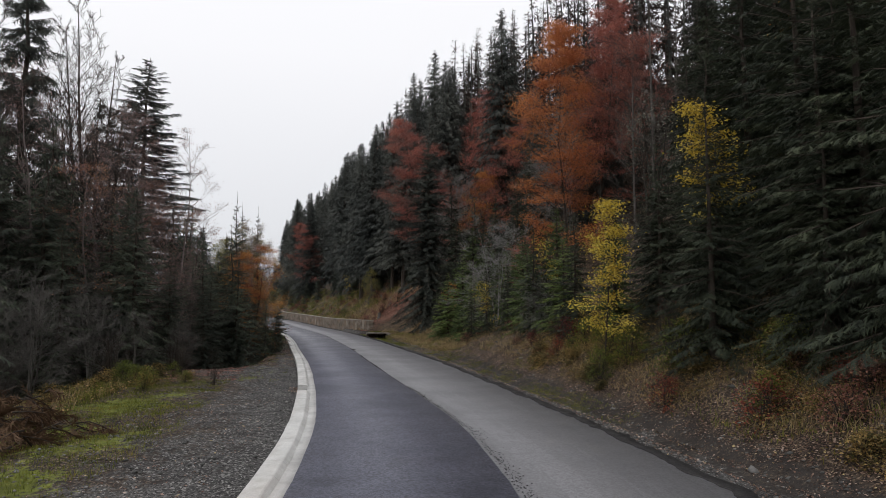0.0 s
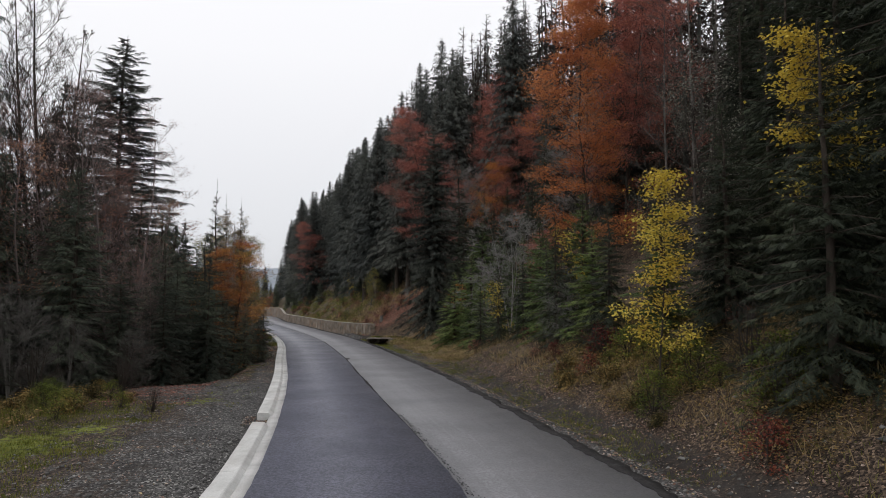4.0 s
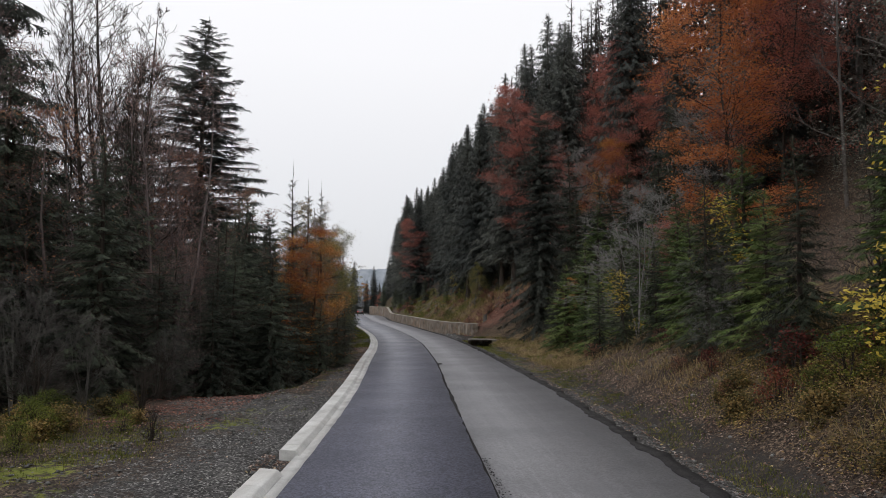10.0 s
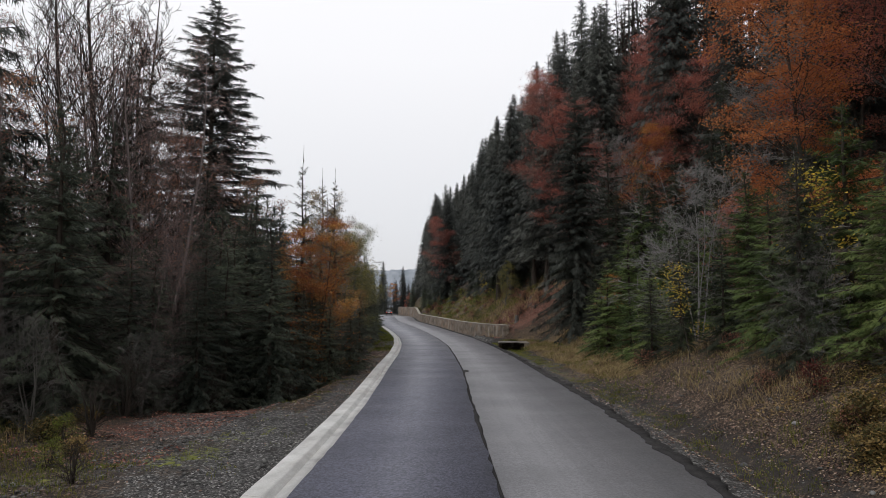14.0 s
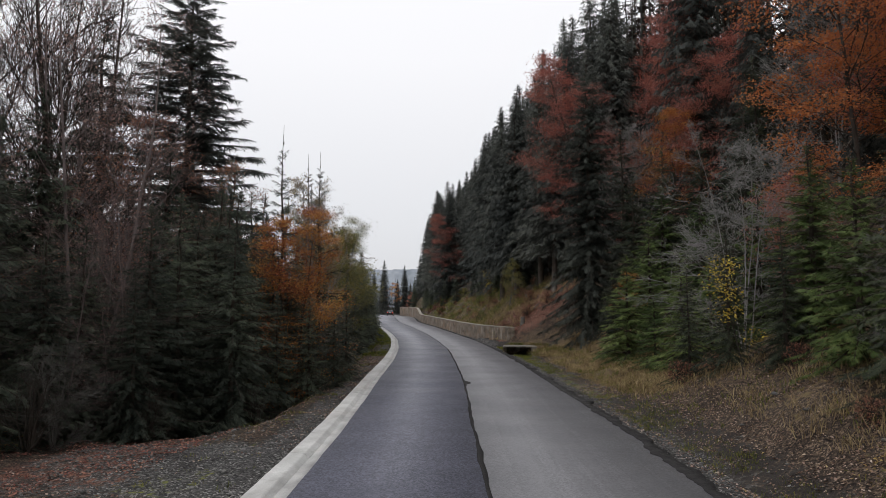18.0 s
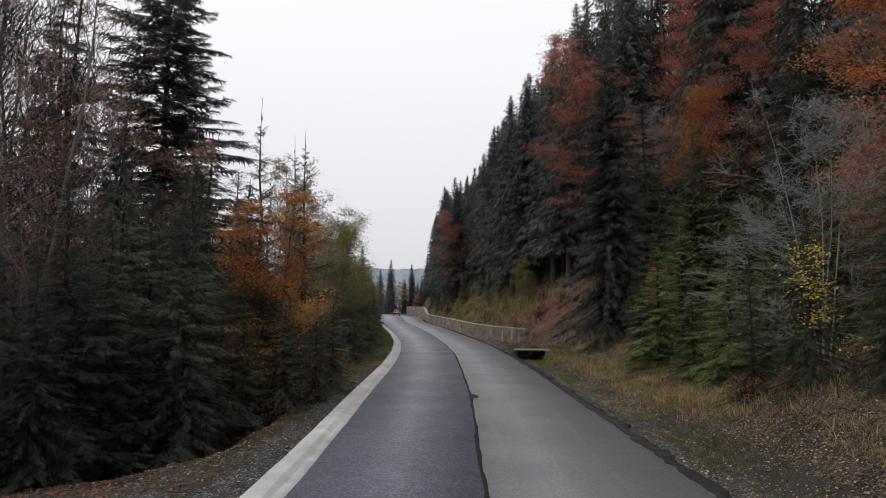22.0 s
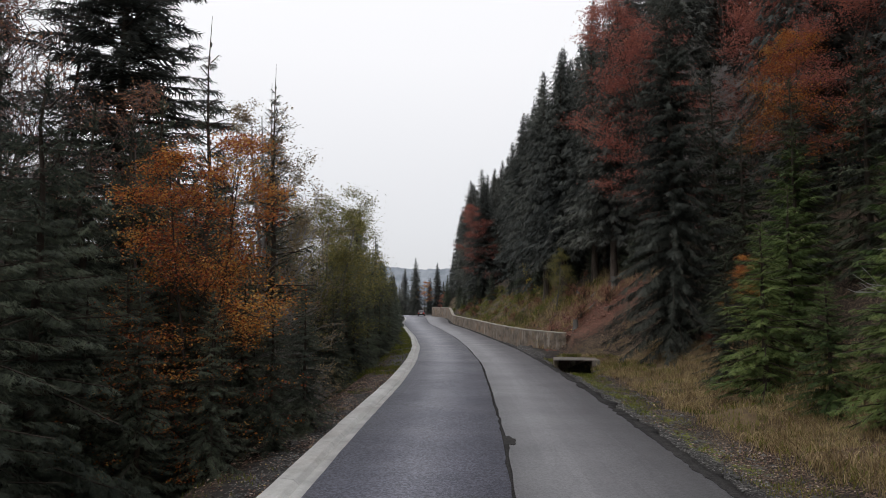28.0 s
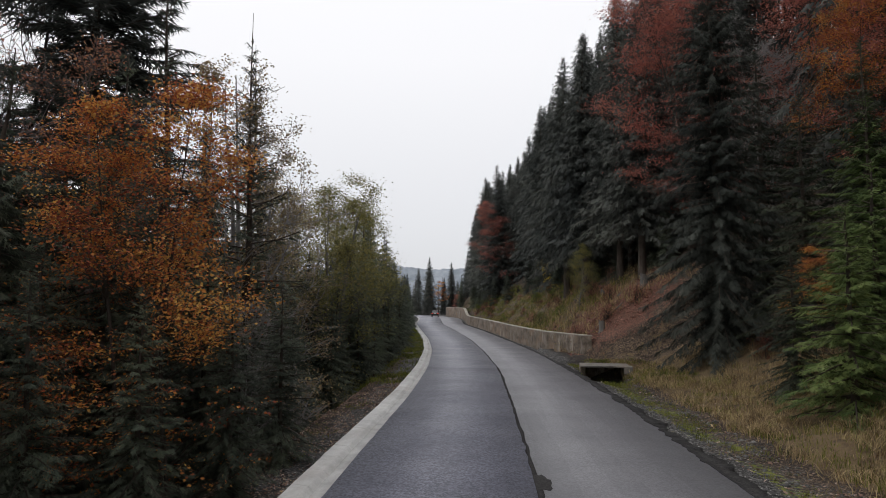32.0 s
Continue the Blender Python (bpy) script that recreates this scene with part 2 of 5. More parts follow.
M_KERB = concrete("new_pale_concrete", (0.52, 0.52, 0.505), (0.76, 0.755, 0.735), 0.26, 0.2)
M_GUTTER = concrete("grey_gutter_concrete", (0.38, 0.38, 0.372), (0.66, 0.655, 0.64), 0.2, 0.08)
M_WALL = concrete("stained_wall_concrete", (0.125, 0.097, 0.074), (0.26, 0.213, 0.172), 0.9, 0.3, 0.7)
M_SLAB = concrete("weathered_slab_concrete", (0.13, 0.12, 0.107), (0.26, 0.242, 0.217), 0.5, 0.5)
M_COPING = concrete("mossy_coping_concrete", (0.30, 0.28, 0.24), (0.50, 0.47, 0.40), 0.35, 0.45)


def ground_material():
    n = Nodes("forest_ground")
    fine, mid, broad = n.noise(38, 4.0, 0.7), n.noise(5.0, 5.0, 0.65), n.noise(0.6, 4.0, 0.6)
    v = n.node("TexVoronoi")
    v.inputs["Scale"].default_value = 30
    n.link(n.coord(), v.inputs["Vector"])
    speck = n.node("SeparateColor")
    n.link(v.outputs["Color"], speck.inputs[0])
    litter = n.ramp(speck.outputs[0], (0.0, (0.016, 0.012, 0.011)), (0.45, (0.048, 0.036, 0.028)), (0.8, (0.11, 0.08, 0.058)), (1.0, (0.26, 0.19, 0.135)))
    soil = n.ramp(fine, (0.3, (0.016, 0.014, 0.013)), (0.7, (0.06, 0.053, 0.048)))
    gravel = n.ramp(speck.outputs[1], (0.0, (0.02, 0.019, 0.019)), (0.5, (0.06, 0.058, 0.057)), (0.85, (0.125, 0.121, 0.117)), (1.0, (0.34, 0.33, 0.315)))
    moss = n.ramp(mid, (0.3, (0.05, 0.056, 0.018)), (0.5, (0.125, 0.143, 0.03)), (0.72, (0.21, 0.216, 0.05)))
    dry = n.ramp(mid, (0.25, (0.07, 0.05, 0.033)), (0.55, (0.155, 0.11, 0.062)), (0.75, (0.135, 0.115, 0.055)))
    red = n.ramp(speck.outputs[2], (0.0, (0.045, 0.026, 0.02)), (0.5, (0.125, 0.06, 0.045)), (1.0, (0.25, 0.13, 0.09)))
    c = n.mix(n.grey(n.math("ADD", n.attr("litter"), n.math("SUBTRACT", mid, 0.5)), 0.35, 0.6), soil, litter)
    for name, col, lo, hi in (("gravel", gravel, 0.4, 0.62), ("moss", moss, 0.45, 0.6), ("dry", dry, 0.4, 0.62), ("red", red, 0.4, 0.6)):
        w = n.math("ADD", n.attr(name), n.math("MULTIPLY", n.math("SUBTRACT", n.mix(0.4, mid, broad), 0.5), 2.2))
        c = n.mix(n.grey(w, lo, hi), c, col)
    c = n.mix(1.0, c, n.ramp(n.noise(0.8, 5.0, 0.65), (0.3, (0.62, 0.6, 0.6)), (0.5, (1.0, 1.0, 1.0)), (0.7, (1.25, 1.25, 1.22))), "MULTIPLY")
    h = n.math("ADD", n.math("MULTIPLY", speck.outputs[1], 0.5), mid)
    return n.finish(c, 0.92, 0.15, h, 0.7, 0.05)


M_GROUND = ground_material()
M_TAR = asphalt("black_crumbled_tar", (0.017, 0.016, 0.017), (0.06, 0.057, 0.055), (0.03, 0.028, 0.028), 0.4, 0.78, 0.15)
# Pale blue-grey ridge: the mist before it is painted into this colour.
_n = Nodes("far_mist_tinted_woods")
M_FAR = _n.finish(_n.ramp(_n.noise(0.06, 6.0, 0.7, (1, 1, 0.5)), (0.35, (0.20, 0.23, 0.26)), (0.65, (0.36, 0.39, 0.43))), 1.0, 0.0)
_n = Nodes("fallen_leaf")
_isl = _n.node("NewGeometry").outputs["Random Per Island"]
M_LITTER = _n.finish(_n.ramp(_isl, (0.0, (0.07, 0.04, 0.032)), (0.35, (0.17, 0.1, 0.072)), (0.7, (0.31, 0.21, 0.165)), (0.92, (0.48, 0.385, 0.32)), (1.0, (0.44, 0.34, 0.12))), 0.8, 0.2, through=0.15)
_n = Nodes("fallen_red_leaf")
_isl = _n.node("NewGeometry").outputs["Random Per Island"]
M_REDLITTER = _n.finish(_n.ramp(_isl, (0.0, (0.09, 0.036, 0.03)), (0.5, (0.23, 0.095, 0.075)), (1.0, (0.40, 0.22, 0.16))), 0.8, 0.2, through=0.15)
M_DRY = leaf_material("dry_grass", [(0.11, 0.075, 0.042), (0.29, 0.21, 0.115), (0.50, 0.385, 0.215), (0.31, 0.28, 0.125)], 0.3, 0.8, 1.3)
M_GRASS = leaf_material("green_grass", [(0.055, 0.065, 0.016), (0.13, 0.15, 0.028), (0.22, 0.22, 0.05), (0.25, 0.19, 0.06)], 0.3, 0.7, 1.1)
_n = Nodes("broken_stone")
_isl = _n.node("NewGeometry").outputs["Random Per Island"]
M_STONE = _n.finish(_n.mix(_n.noise(14), _n.ramp(_isl, (0.0, (0.035, 0.034, 0.033)), (0.7, (0.13, 0.126, 0.121)), (1.0, (0.38, 0.37, 0.355))), (0.1, 0.1, 0.095)), 0.85, 0.3)


# ---- plan: the road and the ground's height ----
KY = [-60, -20, 0, 10, 16, 23, 30, 35, 45, 55, 65, 78, 95, 114, 135, 155, 175, 188, 200, 240, 300]
KERB = [-3.0, -2.2, -2.0, -2.3, -3.0, -4.35, -5.9, -7.1, -9.7, -12.2, -15.0, -19.1, -25.2, -32.7, -41.0, -47.6, -54.6, -61.0, -67.0, -84.0, -110.0]
SEAM = [0.3, 1.1, 1.5, 1.2, 0.5, -1.1, -2.8, -3.95, -6.2, -8.75, -11.4, -15.4, -21.0, -28.2, -36.6, -43.2, -49.8, -56.5, -61.5, -66.0, -72.0]
EDGE = [4.2, 5.0, 5.2, 4.6, 3.65, 2.3, 0.85, -0.15, -2.65, -5.1, -7.8, -11.6, -17.3, -24.4, -32.9, -39.0, -45.6, -52.4, -57.0, -59.0, -64.0]
GY = np.arange(-60, 301, 0.5)


def smoothed(xs):
    v = np.interp(GY, KY, xs)
    k = np.exp(-(np.arange(-10, 11) / 5.0) ** 2)
    return np.convolve(np.pad(v, 10, mode="edge"), k / k.sum(), "valid")


XK, XS, XR = smoothed(KERB), smoothed(SEAM), smoothed(EDGE)
KW = 0.62


def kerb_x(y):
    return float(np.interp(y, GY, XK))


def seam_x(y):
    return float(np.interp(y, GY, XS))


def edge_x(y):
    return float(np.interp(y, GY, XR))


def road_z(y):
    return float(np.interp(y, [95, 115, 135, 155, 190, 225, 300], [0, 0.25, 0.55, 0.8, 1.1, 1.3, 3.5]))


def bumps(x, y, s, k=0.0):
    return noise.noise((x * s + k, y * s - k, k * 1.7))


R_D = [0, 0.5, 0.9, 1.3, 2.0, 3.0, 4.5, 7, 12, 25, 45, 90, 180, 400]
R_A = [-0.03, -0.06, -0.14, -0.04, 0.38, 1.1, 1.9, 3.3, 6.8, 17, 32, 55, 80, 100]
R_B = [-0.03, -0.06, -0.12, -0.16, -0.1, 0.05, 0.25, 1.5, 5.8, 16, 31, 54, 80, 100]
R_C = [-0.04, -0.06, 1.15, 1.2, 1.6, 2.3, 3.4, 5.2, 8.6, 18, 32, 54, 80, 100]
L_D = [0, 0.6, 1.4, 2.2, 4, 6, 8, 12, 20, 40, 90, 400]
L_A = [0.02, 0.0, 0.0, 0.0, 0.0, -0.02, -0.15, -1.2, -3.5, -6, -9, -12]
L_B = [0.0, -0.03, -0.08, -0.6, -1.7, -2.3, -2.7, -3.3, -4.5, -6.5, -9, -12]


def blend(y, a, b):
    t = min(1, max(0, (y - a) / (b - a)))
    return t * t * (3 - 2 * t)


def wall_off(y):
    """How far the retaining wall stands back from the asphalt."""
    return float(np.interp(y, [71, 72.3, 75, 79, 84], [2.4, 2.1, 1.35, 0.75, 0.55]))


def in_pit(x, y):
    """The stream pit before the culvert."""
    return 61.9 < y < 66.9 and abs(x + 6.2) < 0.65 + 0.5 * blend(y, 61.9, 64.5)


def ground_z(x, y):
    z = road_z(y)
    e = edge_x(y)
    if x > e:
        d = x - e
        b, c = blend(y, 36, 46), blend(y, 69.5, 72.0)
        a0, a1, a2 = np.interp(d, R_D, R_A), np.interp(d, R_D, R_B), np.interp(d - wall_off(y) + 0.3, R_D, R_C)
        h = (a0 * (1 - b) + a1 * b) * (1 - c) + a2 * c
        if 70 < y < 80 and d < wall_off(y):
            h += 0.28 * blend(y, 70, 72)
        rough = min(1, max(0, (d - 0.6) / 2))
        h += rough * (0.28 * bumps(x, y, 0.35) + 0.12 * bumps(x, y, 1.1, 3) + (1.6 * bumps(x, y, 0.05, 9) if d > 8 else 0))
        if in_pit(x, y):
            h = -0.12 - 0.95 * blend(y, 61.9, 64.6)
        elif 66.8 < y < 68.8 and abs(x + 6.25) < 1.25:
            h = 0.3
        return float(z + h)
    k = kerb_x(y) - KW
    if x < k:
        d = k - x
        w = blend(y, 30, 41)
        h = np.interp(d, L_D, L_A) * (1 - w) + np.interp(d, L_D, L_B) * w
        rough = min(1, d / 1.5)
        h += rough * (0.1 * bumps(x, y, 0.5) + 0.08 * bumps(x, y, 1.6, 5) + (0.9 * bumps(x, y, 0.06, 2) * min(1, max(0, (d - 8) / 8))))
        return float(z + h)
    return float(z - 0.08)


# ---- mesh helpers ----
def mesh_from(name, verts, tris, mats, index=None, smooth=False):
    """A mesh out of arrays of places and triangles."""
    verts, tris = np.asarray(verts, np.float32), np.asarray(tris, np.int32)
    me = bpy.data.meshes.new(name)
    me.vertices.add(len(verts))
    me.vertices.foreach_set("co", verts.ravel())
    me.loops.add(tris.size)
    me.loops.foreach_set("vertex_index", tris.ravel())
    me.polygons.add(len(tris))
    me.polygons.foreach_set("loop_start", np.arange(0, tris.size, tris.shape[1], dtype=np.int32))
    for m in mats if isinstance(mats, (list, tuple)) else [mats]:
        me.materials.append(m)
    if index is not None:
        me.polygons.foreach_set("material_index", np.asarray(index, np.int32))
    if smooth:
        me.polygons.foreach_set("use_smooth", np.ones(len(tris), bool))
    me.update(calc_edges=True)
    me.validate()
    return me


def part(name, bm, material, parent=None, label=""):
    """One mesh object out of a bmesh or a mesh, under a thing or a part."""
    if isinstance(bm, bmesh.types.BMesh):
        me = bpy.data.meshes.new(name)
        bm.to_mesh(me)
        bm.free()
        me.materials.append(material)
    else:
        me = bm
    ob = new(name, me)
    if parent is not None:
        ob.parent = parent
    return tagged(ob, label)


def poly(name, v, f, material):
    me = bpy.data.meshes.new(name)
    me.from_pydata(v, [], f)
    me.materials.append(material)
    return me


def strip(name, ys, lefts, rights, lift, material, thick=0.05, parent=None, cross=1):
    """A band along the road between two lines, with an edge of its own thickness."""
    v, f = [], []
    n = cross + 1
    for y, a, b in zip(ys, lefts, rights):
        z = road_z(y) + lift
        for i in range(n):
            v.append((a + (b - a) * i / cross, y, z))
        v += [(a, y, z - thick), (b, y, z - thick)]
    w = n + 2
    for i in range(len(ys) - 1):
        o, p = i * w, (i + 1) * w
        for j in range(cross):
            f.append((o + j, o + j + 1, p + j + 1, p + j))
        f.append((o + n, o, p, p + n))
        f.append((o + cross, o + n + 1, p + n + 1, p + cross))
    me = mesh_from(name, v, f, material)
    us = [u for a, b in zip(lefts, rights) for u in [(b - a) * i / cross for i in range(n)] + [0, b - a]]
    me.attributes.new("u", "FLOAT", "POINT").data.foreach_set("value", np.asarray(us, np.float32))
    return part(name, me, None, parent)


def box(bm, x0, x1, y0, y1, z0, z1, bevel=0.0):
    m = Matrix.Translation(((x0 + x1) / 2, (y0 + y1) / 2, (z0 + z1) / 2)) @ Matrix.Diagonal((x1 - x0, y1 - y0, z1 - z0, 1))
    r = bmesh.ops.create_cube(bm, size=1, matrix=m)
    if bevel:
        es = list({e for v in r["verts"] for e in v.link_edges})
        bmesh.ops.bevel(bm, geom=es, offset=bevel, segments=2, affect="EDGES", profile=0.6)


# ---- ground ----
def build_ground():
    ys = np.concatenate([np.arange(-60, 0, 4.0), np.arange(0, 76, 0.45), np.arange(76, 130, 1.2), np.arange(130, 260, 4.0), np.array([260, 300, 360, 450, 600, 900, 1400, 2200])])
    left = np.concatenate([-np.array([2200, 1200, 700, 400, 250, 160, 110, 80, 60, 48, 40, 34, 29, 25, 22]), -np.arange(19.5, 9, -1.2), -np.arange(8.8, 0, -0.4), [0.0]])
    right = -left[::-1]
    cols = len(left) + len(right)
    v, at = [], {k: [] for k in ("litter", "gravel", "moss", "dry", "red")}
    for y in ys:
        yy = min(y, 299)
        k, e = kerb_x(yy) - KW, edge_x(yy)
        for side, ds in ((-1, left), (1, right)):
            for d in ds:
                x = (k if side < 0 else e) + d
                a = abs(d)
                v.append((x, y, ground_z(x, yy) if a > 0.01 else road_z(yy) - 0.08 if a == 0 else ground_z(x, yy)))
                b = bumps(x, y, 0.22, 7)
                if side < 0:
                    near = 1 - blend(y, 24, 34)
                    at["gravel"].append((0.8 - 0.11 * a * near if a < 5 else 0.2 * near) * (1 if near > 0.1 else (0.75 if a < 0.8 else 0.25)))
                    at["moss"].append(near * max(0, (0.88 - 0.36 * blend(y, 12, 19) - 0.4 * (1 - blend(y, 1, 6)) + 1.1 * b + 0.5 * bumps(x, y, 0.8, 3)) * math.exp(-((a - 5.4) / 2.5) ** 2)) + 0.42 * math.exp(-((y - 27.5) / 2.4) ** 2) * math.exp(-((a - 1.9) / 0.8) ** 2) + (1 - near) * 0.34 * math.exp(-((a - 1.1) / 0.5) ** 2))
                    at["litter"].append(0.55 if a > 1 else 0.3)
                    at["dry"].append(0.18 * near if 3 < a < 9 else 0)
                    at["red"].append(0.5 * math.exp(-((y - 30.5) / 4.5) ** 2) * math.exp(-((a - 3.8) / 2.2) ** 2))
                else:
                    fb = blend(y, 38, 46) * (1 - blend(y, 66, 70))
                    fc = blend(y, 70, 72)
                    at["gravel"].append(max(0, 0.95 - a * (0.55 - 0.2 * fb)))
                    at["moss"].append(fb * 0.6 * math.exp(-((a - 1.0) / 0.5) ** 2) + fb * 0.4 * math.exp(-((y - 64.5) / 3) ** 2) + fc * (0.38 if 2 < a < 7 and y > 82 else 0))
                    at["dry"].append(fb * (0.75 if 2.1 < a < 7 else 0.1) + (1 - fb) * (1 - fc) * (0.36 if 2.2 < a < 8 else 0) + fc * 0.3 * (1 if 1 < a < 9 else 0))
                    at["litter"].append(0.72 if a > 1.7 or fb > 0.5 else 0.38)
                    if in_pit(x, y):
                        at["moss"][-1], at["dry"][-1], at["gravel"][-1], at["litter"][-1] = 0, 0, 0, 0
                    at["red"].append(fc * 0.85 * math.exp(-((y - 77) / 7.5) ** 2) * math.exp(-((a - 5) / 4.5) ** 2))
    f = []
    for r in range(len(ys) - 1):
        for c in range(cols - 1):
            o = r * cols + c
            f.append((o, o + 1, o + cols + 1, o + cols))
    me = mesh_from("ground", v, f, M_GROUND, smooth=True)
    for k, vals in at.items():
        me.attributes.new(k, "FLOAT", "POINT").data.foreach_set("value", np.asarray(vals, np.float32))
    tagged(part("ground", me, None), "forest soil with gravel verge, moss, dry grass and fallen leaves", "ground", kind="structure")


build_ground()
RY = np.concatenate([np.arange(-40, 96, 0.5), np.arange(96, 207, 2.0)])
rag = np.array([0.05 * bumps(0, y, 2.2) + 0.04 * bumps(3, y, 0.5) for y in RY])
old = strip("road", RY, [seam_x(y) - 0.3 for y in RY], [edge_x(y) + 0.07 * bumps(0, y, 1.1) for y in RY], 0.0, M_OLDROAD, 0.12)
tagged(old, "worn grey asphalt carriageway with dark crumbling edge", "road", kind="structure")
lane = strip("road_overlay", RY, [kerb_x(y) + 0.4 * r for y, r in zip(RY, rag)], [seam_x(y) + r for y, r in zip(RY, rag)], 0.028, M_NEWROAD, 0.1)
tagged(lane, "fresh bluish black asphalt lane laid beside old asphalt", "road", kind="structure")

SY = np.arange(20, 150, 0.4)
crack = strip("seam_crack", SY, [seam_x(y) - 0.06 for y in SY], [seam_x(y) + 0.04 + blend(y, 22, 34) * (0.025 + 0.07 * abs(bumps(0, y, 1.9)) + 0.07 * abs(bumps(1, y, 0.4))) for y in SY], 0.006, M_TAR, 0.02)
tagged(crack, "dark crumbled tar joint between two asphalt lanes", "road joint", kind="structure")
EY = np.concatenate([np.arange(-40, 4, 0.5), np.arange(4, 70, 0.12), np.arange(70, 150, 0.5)])
rim = strip("road_edge", EY, [edge_x(y) - 0.1 + 0.12 * bumps(5, y, 0.8) + 0.09 * bumps(2, y, 3.1) for y in EY], [edge_x(y) + 0.2 + 0.22 * bumps(9, y, 0.9) + 0.12 * bumps(7, y, 3.7) for y in EY], 0.008, M_TAR, 0.09)
tagged(rim, "black crumbled asphalt rim beside the gravel shoulder", "road edge", kind="structure")
pv = [(0.12 + 0.16 * (1 + 0.5 * bumps(i, 0, 0.9)) * math.cos(i * 0.35), 0.5 * (1 + 0.6 * bumps(i, 4, 0.8)) * math.sin(i * 0.35), h) for h in (0.0, 0.008) for i in range(18)]
pm = bpy.data.meshes.new("tar_patch")
pm.from_pydata(pv, [], [(i, (i + 1) % 18, 18 + (i + 1) % 18, 18 + i) for i in range(18)] + [tuple(range(18, 36))])
pm.materials.append(M_TAR)
patch = part("tar_patch", pm, None)
patch.matrix_basis = pose(seam_x(44.7) + 0.02, 44.7, 0.002, 0, 0, 14)
tagged(patch, "small dark tar patch at the joint", "road patch", kind="structure")


# ---- trees ----
def tube(path, radii, sides, v, f):
    """A tapered tube along a list of places, added to the lists v and f."""
    o = len(v)
    for i, (p, r) in enumerate(zip(path, radii)):
        d = path[min(i + 1, len(path) - 1)] - path[max(i - 1, 0)]
        d = d.normalized() if d.length > 1e-6 else Vector((0, 0, 1))
        a = d.orthogonal().normalized()
        b = d.cross(a)
        for s in range(sides):
            w = 2 * math.pi * s / sides
            v.append(p + (math.cos(w) * a + math.sin(w) * b) * float(r))
    for i in range(len(path) - 1):
        for s in range(sides):
            t = (s + 1) % sides
            f.append((o + i * sides + s, o + i * sides + t, o + (i + 1) * sides + t, o + (i + 1) * sides + s))


def sprays(base, direction, up, length, width, pairs, rng, reach=0.62):
    """Needle sprays: at each base a thin spine with fingers to both sides. Returns places and triangles."""
    n = len(base)
    side = np.cross(direction, up)
    side /= np.linalg.norm(side, axis=1, keepdims=True) + 1e-9
    L = length[:, None]
    tris = [np.stack([base - side * width[:, None] * 0.5, base + side * width[:, None] * 0.5, base + direction * L], 1)]
    for k in range(pairs):
        t = 0.12 + 0.7 * (k + 0.3 * rng.random(n)) / pairs
        for s in (-1, 1):
            p = base + direction * (t[:, None] * L)
            ang = rng.uniform(0.55, 0.95, n)[:, None]
            d = direction * np.cos(ang) + side * s * np.sin(ang) - up * rng.uniform(-0.05, 0.4, n)[:, None]
            fl = (L * reach * (1 - 0.61 * t[:, None])) * rng.uniform(0.75, 1.2, n)[:, None]
            w = direction * width[:, None] * 0.55
            tris.append(np.stack([p - w, p + w, p + d * fl], 1))
    t = np.concatenate(tris)
    tone = np.tile(rng.random(n), 1 + 2 * pairs)[:, None] * 0.8 + np.array([0.0, 0.0, 0.3])
    return t.reshape(-1, 3), tone.ravel()


def crown_mesh(wv, wf, bark, lv, lf, leaf, tone=None):
    """Boughs and leaves or needles of one crown, each with its own material."""
    if not len(lv):
        return mesh_from("crown", wv, wf, bark, smooth=True)
    if not len(wv):
        return mesh_from("crown", lv, lf, leaf)
    lf = np.asarray(lf) + len(wv)
    me = mesh_from("crown", np.concatenate([np.array(wv), lv]), np.concatenate([np.array(wf), lf]), [bark, leaf], np.r_[np.zeros(len(wf)), np.ones(len(lf))])
    if tone is not None and len(me.vertices) == len(wv) + len(tone):
        me.attributes.new("tone", "FLOAT", "POINT").data.foreach_set("value", np.r_[np.zeros(len(wv)), tone].astype(np.float32))
    return me


